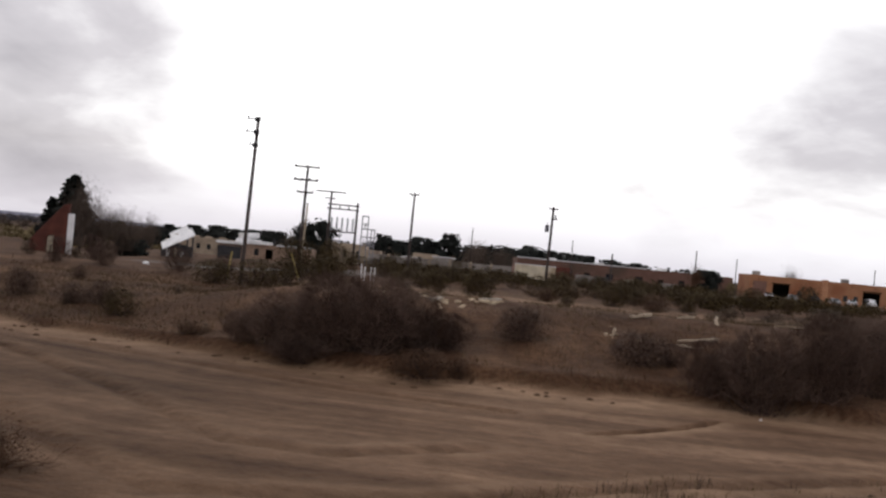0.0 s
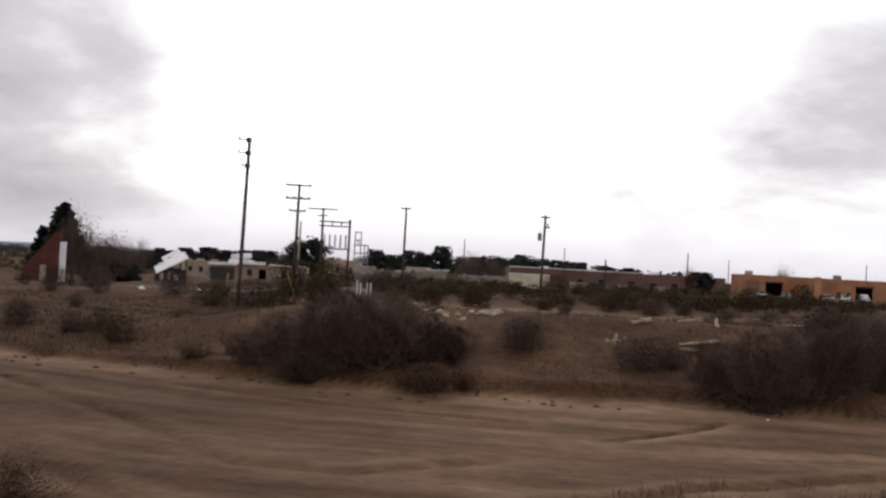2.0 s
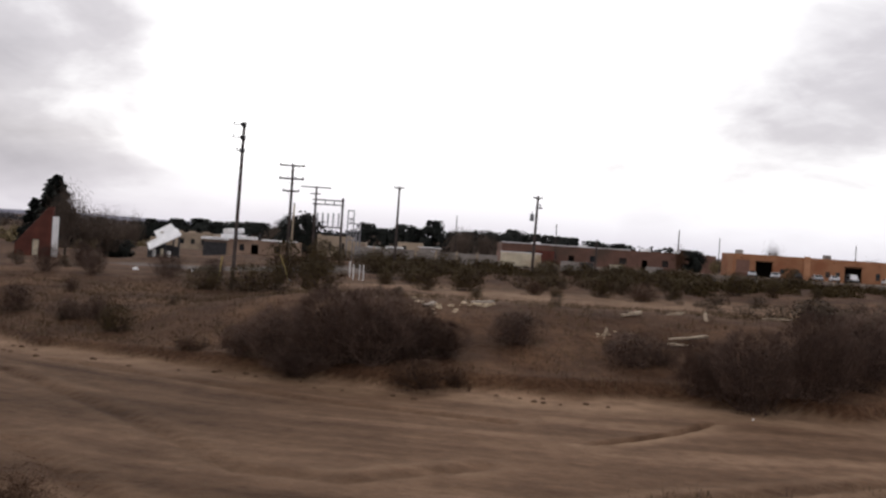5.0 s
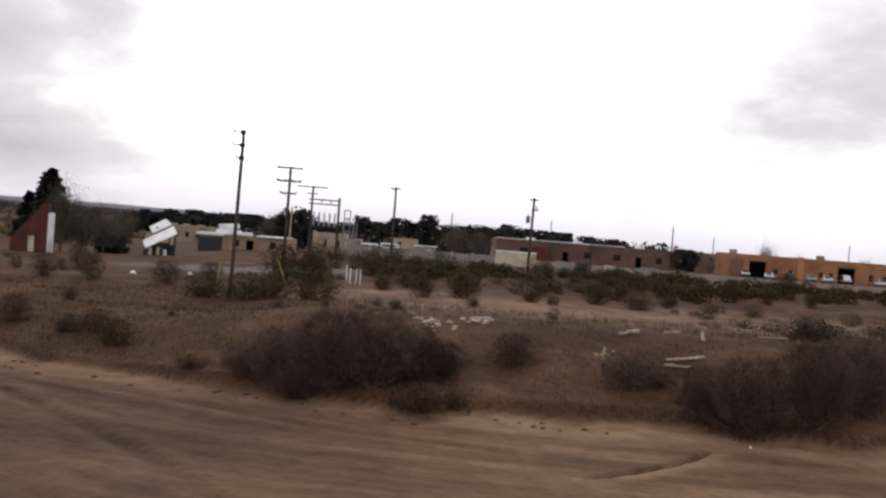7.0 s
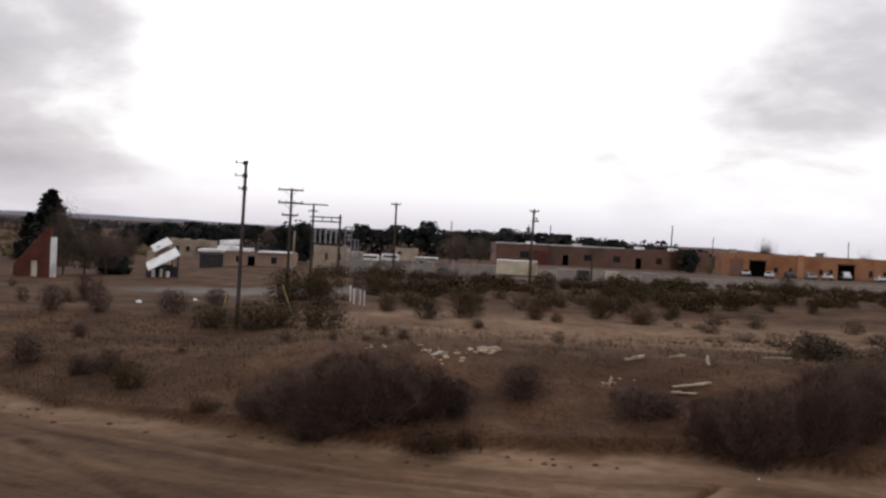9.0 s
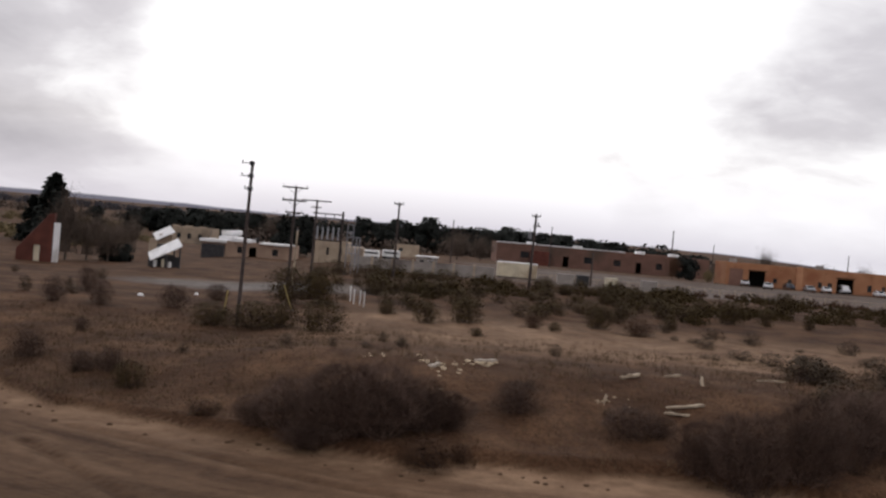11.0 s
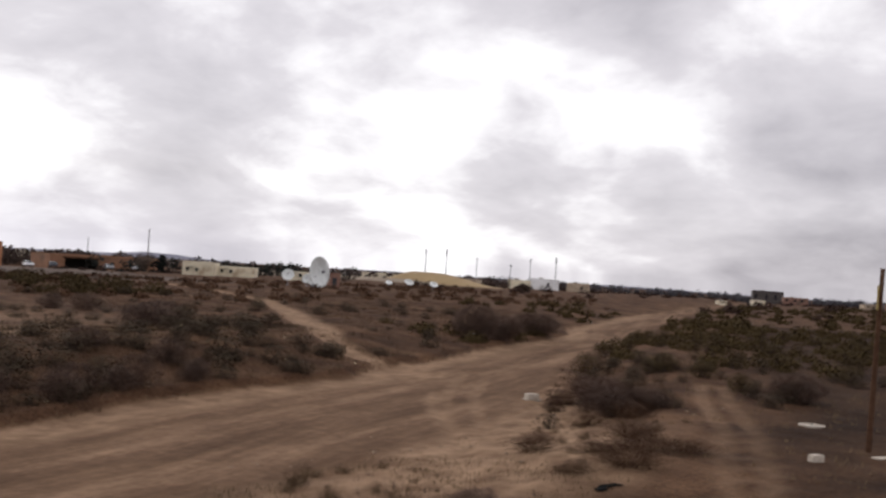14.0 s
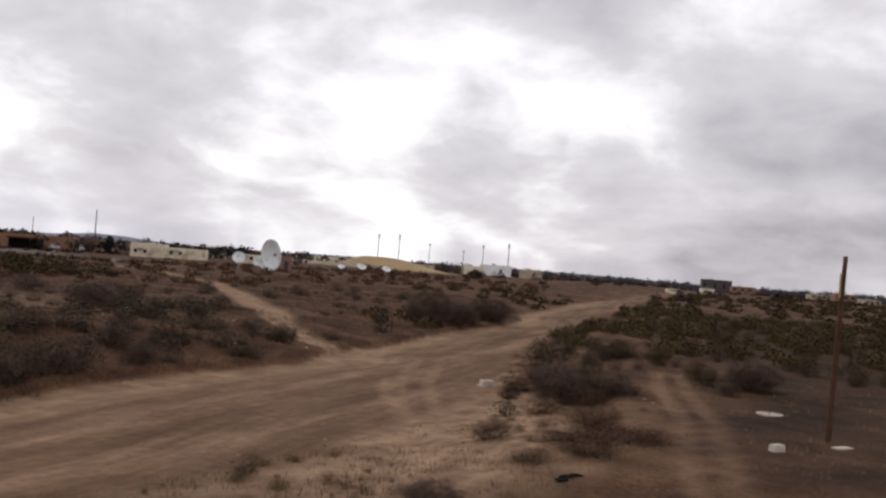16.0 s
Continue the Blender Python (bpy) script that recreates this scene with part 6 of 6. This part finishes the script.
# ---- small things on the ground ----
for k, (x, y, hh) in enumerate(((-6.75, 86.2, 1.25), (-6.35, 84.7, 1.2), (-5.75, 83.2, 1.15), (-5.3, 81.3, 1.2))):
    w_ = thing("white_post", x, y, "short white-painted pipe post", "post", "white pipe posts")
    part("pipe", rodded((0, 0, -0.2), (0.02 * (k % 3 - 1), 0, hh), 0.048, sides=10), WHITE_PAINT, w_)
    part("cap", rodded((0.02 * (k % 3 - 1), 0, hh), (0.02 * (k % 3 - 1), 0, hh + 0.05), 0.058, 0.04, 10), WHITE_PAINT, w_)


def plank(name, x, y, z, ln, wd, th, turn, tip, label, mat=WORN_WOOD):
    ob = new(name)
    ob.matrix_basis = pose(x, y, ground_z(x, y) + z, 0, tip, turn)
    tagged(ob, label, "timber", "weathered timbers")
    bm = bmesh.new()
    rng = random.Random(int(x * 100))
    for k in range(5):
        a, b = -ln / 2 + ln * k / 5, -ln / 2 + ln * (k + 1) / 5
        j, k_ = rng.uniform(-0.06, 0.06), rng.uniform(0.55, 1.0)
        box(bm, a, b, -wd / 2 * k_ + j, wd / 2 * k_ + j, 0, th * rng.uniform(0.4, 0.9))
    part("board", bm, mat, ob)
    part("splinter", rodded((ln / 2, 0, th / 2), (ln / 2 + 0.12, 0.03, th / 2), 0.03, 0.005, 5), mat, ob)
    return ob


plank("timber", 9.05, 45.3, 0.05, 1.1, 0.22, 0.16, 28, -8, "pale weathered timber lying on the bank")
plank("timber", 11.2, 46.0, 0.05, 0.85, 0.2, 0.15, 20, -4, "short pale weathered timber on the bank")
plank("timber", 12.2, 44.6, 0.0, 0.9, 0.16, 0.14, 80, -35, "pale weathered timber propped upright in brush")
plank("timber", 10.7, 41.6, 0.05, 1.7, 0.3, 0.12, 10, -5, "broad pale weathered plank lying on the bank")
plank("timber", 10.2, 41.0, 0.04, 1.0, 0.28, 0.10, -4, 0, "broad pale weathered plank lying on the bank")
plank("timber", 16.4, 47.5, 0.05, 1.4, 0.16, 0.12, 4, 0, "long pale weathered timber behind the brush")
plank("timber", 7.3, 42.0, 0.04, 0.5, 0.12, 0.1, 60, -50, "small pale stake standing in rubble")
rock_rng = random.Random(77)


def rock(name, x, y, r, mat, label, group, flat=0.6):
    ob = new(name)
    ob.matrix_basis = pose(x, y, ground_z(x, y) + r * 0.1, 0, 0, rock_rng.uniform(0, 360))
    tagged(ob, label, "stone", group)
    bm = bmesh.new()
    bmesh.ops.create_icosphere(bm, subdivisions=2, radius=1)
    k = rock_rng.uniform(0, 50)
    for v in bm.verts:
        n = 1 + 0.35 * noise.noise(v.co * 1.3 + Vector((k, 0, 0)))
        v.co = Vector((v.co.x * r * n * 1.25, v.co.y * r * n, v.co.z * r * n * flat))
    me_ = bpy.data.meshes.new(name)
    bm.to_mesh(me_)
    bm.free()
    me_.materials.append(mat)
    ob2 = new("stone_body", me_)
    ob2.parent = ob
    return ob


for cx, cy, sx, sy, count, lo, hi_ in ((0.1, 44.6, 0.75, 1.3, 30, 0.05, 0.16), (2.1, 46.0, 0.75, 0.5, 18, 0.06, 0.2), (-2.6, 45.4, 0.6, 0.6, 9, 0.04, 0.1), (7.6, 42.0, 0.8, 0.9, 12, 0.04, 0.1)):
    for _ in range(count):
        rock("rubble_lump", rock_rng.gauss(cx, sx * 0.6), rock_rng.gauss(cy, sy * 0.6), rock_rng.uniform(lo, hi_) * 0.8, RUBBLE, "pale broken concrete lump in a rubble heap", "rubble on the bank", 0.45)
plank("rubble_slab", 2.3, 46.1, 0.02, 1.0, 0.4, 0.12, 6, -3, "pale broken concrete slab on the bank", CONCRETE)
plank("rubble_slab", -0.1, 43.9, 0.02, 0.6, 0.35, 0.12, 40, -12, "pale broken concrete slab on the bank", CONCRETE)
for _ in range(60):
    x, y = rock_rng.uniform(22, 52), rock_rng.uniform(38, 66)
    if clear(x, y):
        rock("field_stone", x, y, rock_rng.uniform(0.05, 0.14), STONE if rock_rng.random() < 0.6 else RUBBLE, "small pale stone on the scrub bank", "stones on the bank")
for _ in range(45):
    x, y = rock_rng.uniform(20, 50), rock_rng.uniform(17, 30)
    if y < along(ROAD_NEAR, x) + 2:
        rock("field_stone", x, y, rock_rng.uniform(0.04, 0.11), STONE, "small brown stone on sandy ground", "stones beside the road")
for _ in range(46):
    x = rock_rng.uniform(-24, 6)
    y = along(ROAD_EDGE, x) - rock_rng.uniform(0.1, 1.6) * (1.6 if x < -9 else 1.0)
    rock("dirt_clod", x, y, rock_rng.uniform(0.04, 0.12), DIRT_CLOD, "brown dirt clod on the road's edge", "clods along the road edge")
for x, y, r in ((84.8, 57.3, 0.18), (-21.4, 73.8, 0.17), (-18.7, 80.3, 0.13), (10.6, 32.5, 0.04), (91, 57, 0.1)):
    rock("white_rock", x, y, r, WHITE_PAINT, "whitewashed stone on bare soil", "white stones", 1.3)

mon = thing("survey_block", 51.3, 29.9, "white concrete block at the road edge", "concrete block", "concrete fittings", -30)
part("block", boxed(-0.4, 0.4, -0.25, 0.25, -0.15, 0.36, bevel=0.04), CONCRETE, mon)
part("base", boxed(-0.5, 0.5, -0.35, 0.35, -0.15, 0.06), CONCRETE, mon)
ring = thing("well_ring", 47.7, 12.2, "pale concrete well ring set in the ground", "well ring", "concrete fittings")
bm = bmesh.new()
rows = []
for k in range(28):
    a = 6.2832 * k / 28
    rows.append([bm.verts.new((r * math.cos(a), r * math.sin(a), z)) for r, z in ((0.62, -0.1), (0.62, 0.07), (0.45, 0.09), (0.45, -0.1))])
for k in range(28):
    for j in range(3):
        bm.faces.new((rows[k][j], rows[(k + 1) % 28][j], rows[(k + 1) % 28][j + 1], rows[k][j + 1]))
part("rim", bm, CONCRETE, ring, smooth=False)
part("cover", rodded((0, 0, -0.05), (0, 0, 0.05), 0.46, 0.44, 24), CONCRETE, ring)
part("grip", boxed(-0.12, 0.12, -0.03, 0.03, 0.05, 0.09), DARK_METAL, ring)
vault = thing("valve_box", 37.6, 9.1, "white concrete valve box beside the pole", "valve box", "concrete fittings", -30)
part("body", boxed(-0.27, 0.27, -0.18, 0.18, -0.15, 0.2, bevel=0.03), CONCRETE, vault)
part("lid", boxed(-0.24, 0.24, -0.15, 0.15, 0.2, 0.23), CONCRETE, vault)
pad = thing("concrete_pad", 40.6, 7.4, "thin pale concrete pad at the pole's foot", "concrete pad", "concrete fittings", -30)
part("slab", boxed(-0.4, 0.4, -0.22, 0.22, -0.1, 0.07, bevel=0.02), CONCRETE, pad)
# unidentified bird-shaped black object, modelled as rubber scrap
tyre = thing("black_object", 28.0, 12.7, "unidentified black object built as a curl of rubber scrap", "tyre scrap", "", -20)
bm = bmesh.new()
for k in range(7):
    a0, a1 = radians(20 + k * 20), radians(40 + k * 20)
    rod(bm, (0.42 * math.cos(a0), 0.25 * math.sin(a0), 0.1 + 0.04 * k % 0.1), (0.42 * math.cos(a1), 0.25 * math.sin(a1), 0.1 + 0.05 * (k % 3)), 0.12, 0.10, 7)
bmesh.ops.scale(bm, vec=(1.2, 1.0, 0.45), verts=bm.verts)
part("tread", bm, RUBBER, tyre)
part("flap", boxed(-0.75, -0.35, -0.08, 0.1, 0.0, 0.07), RUBBER, tyre)
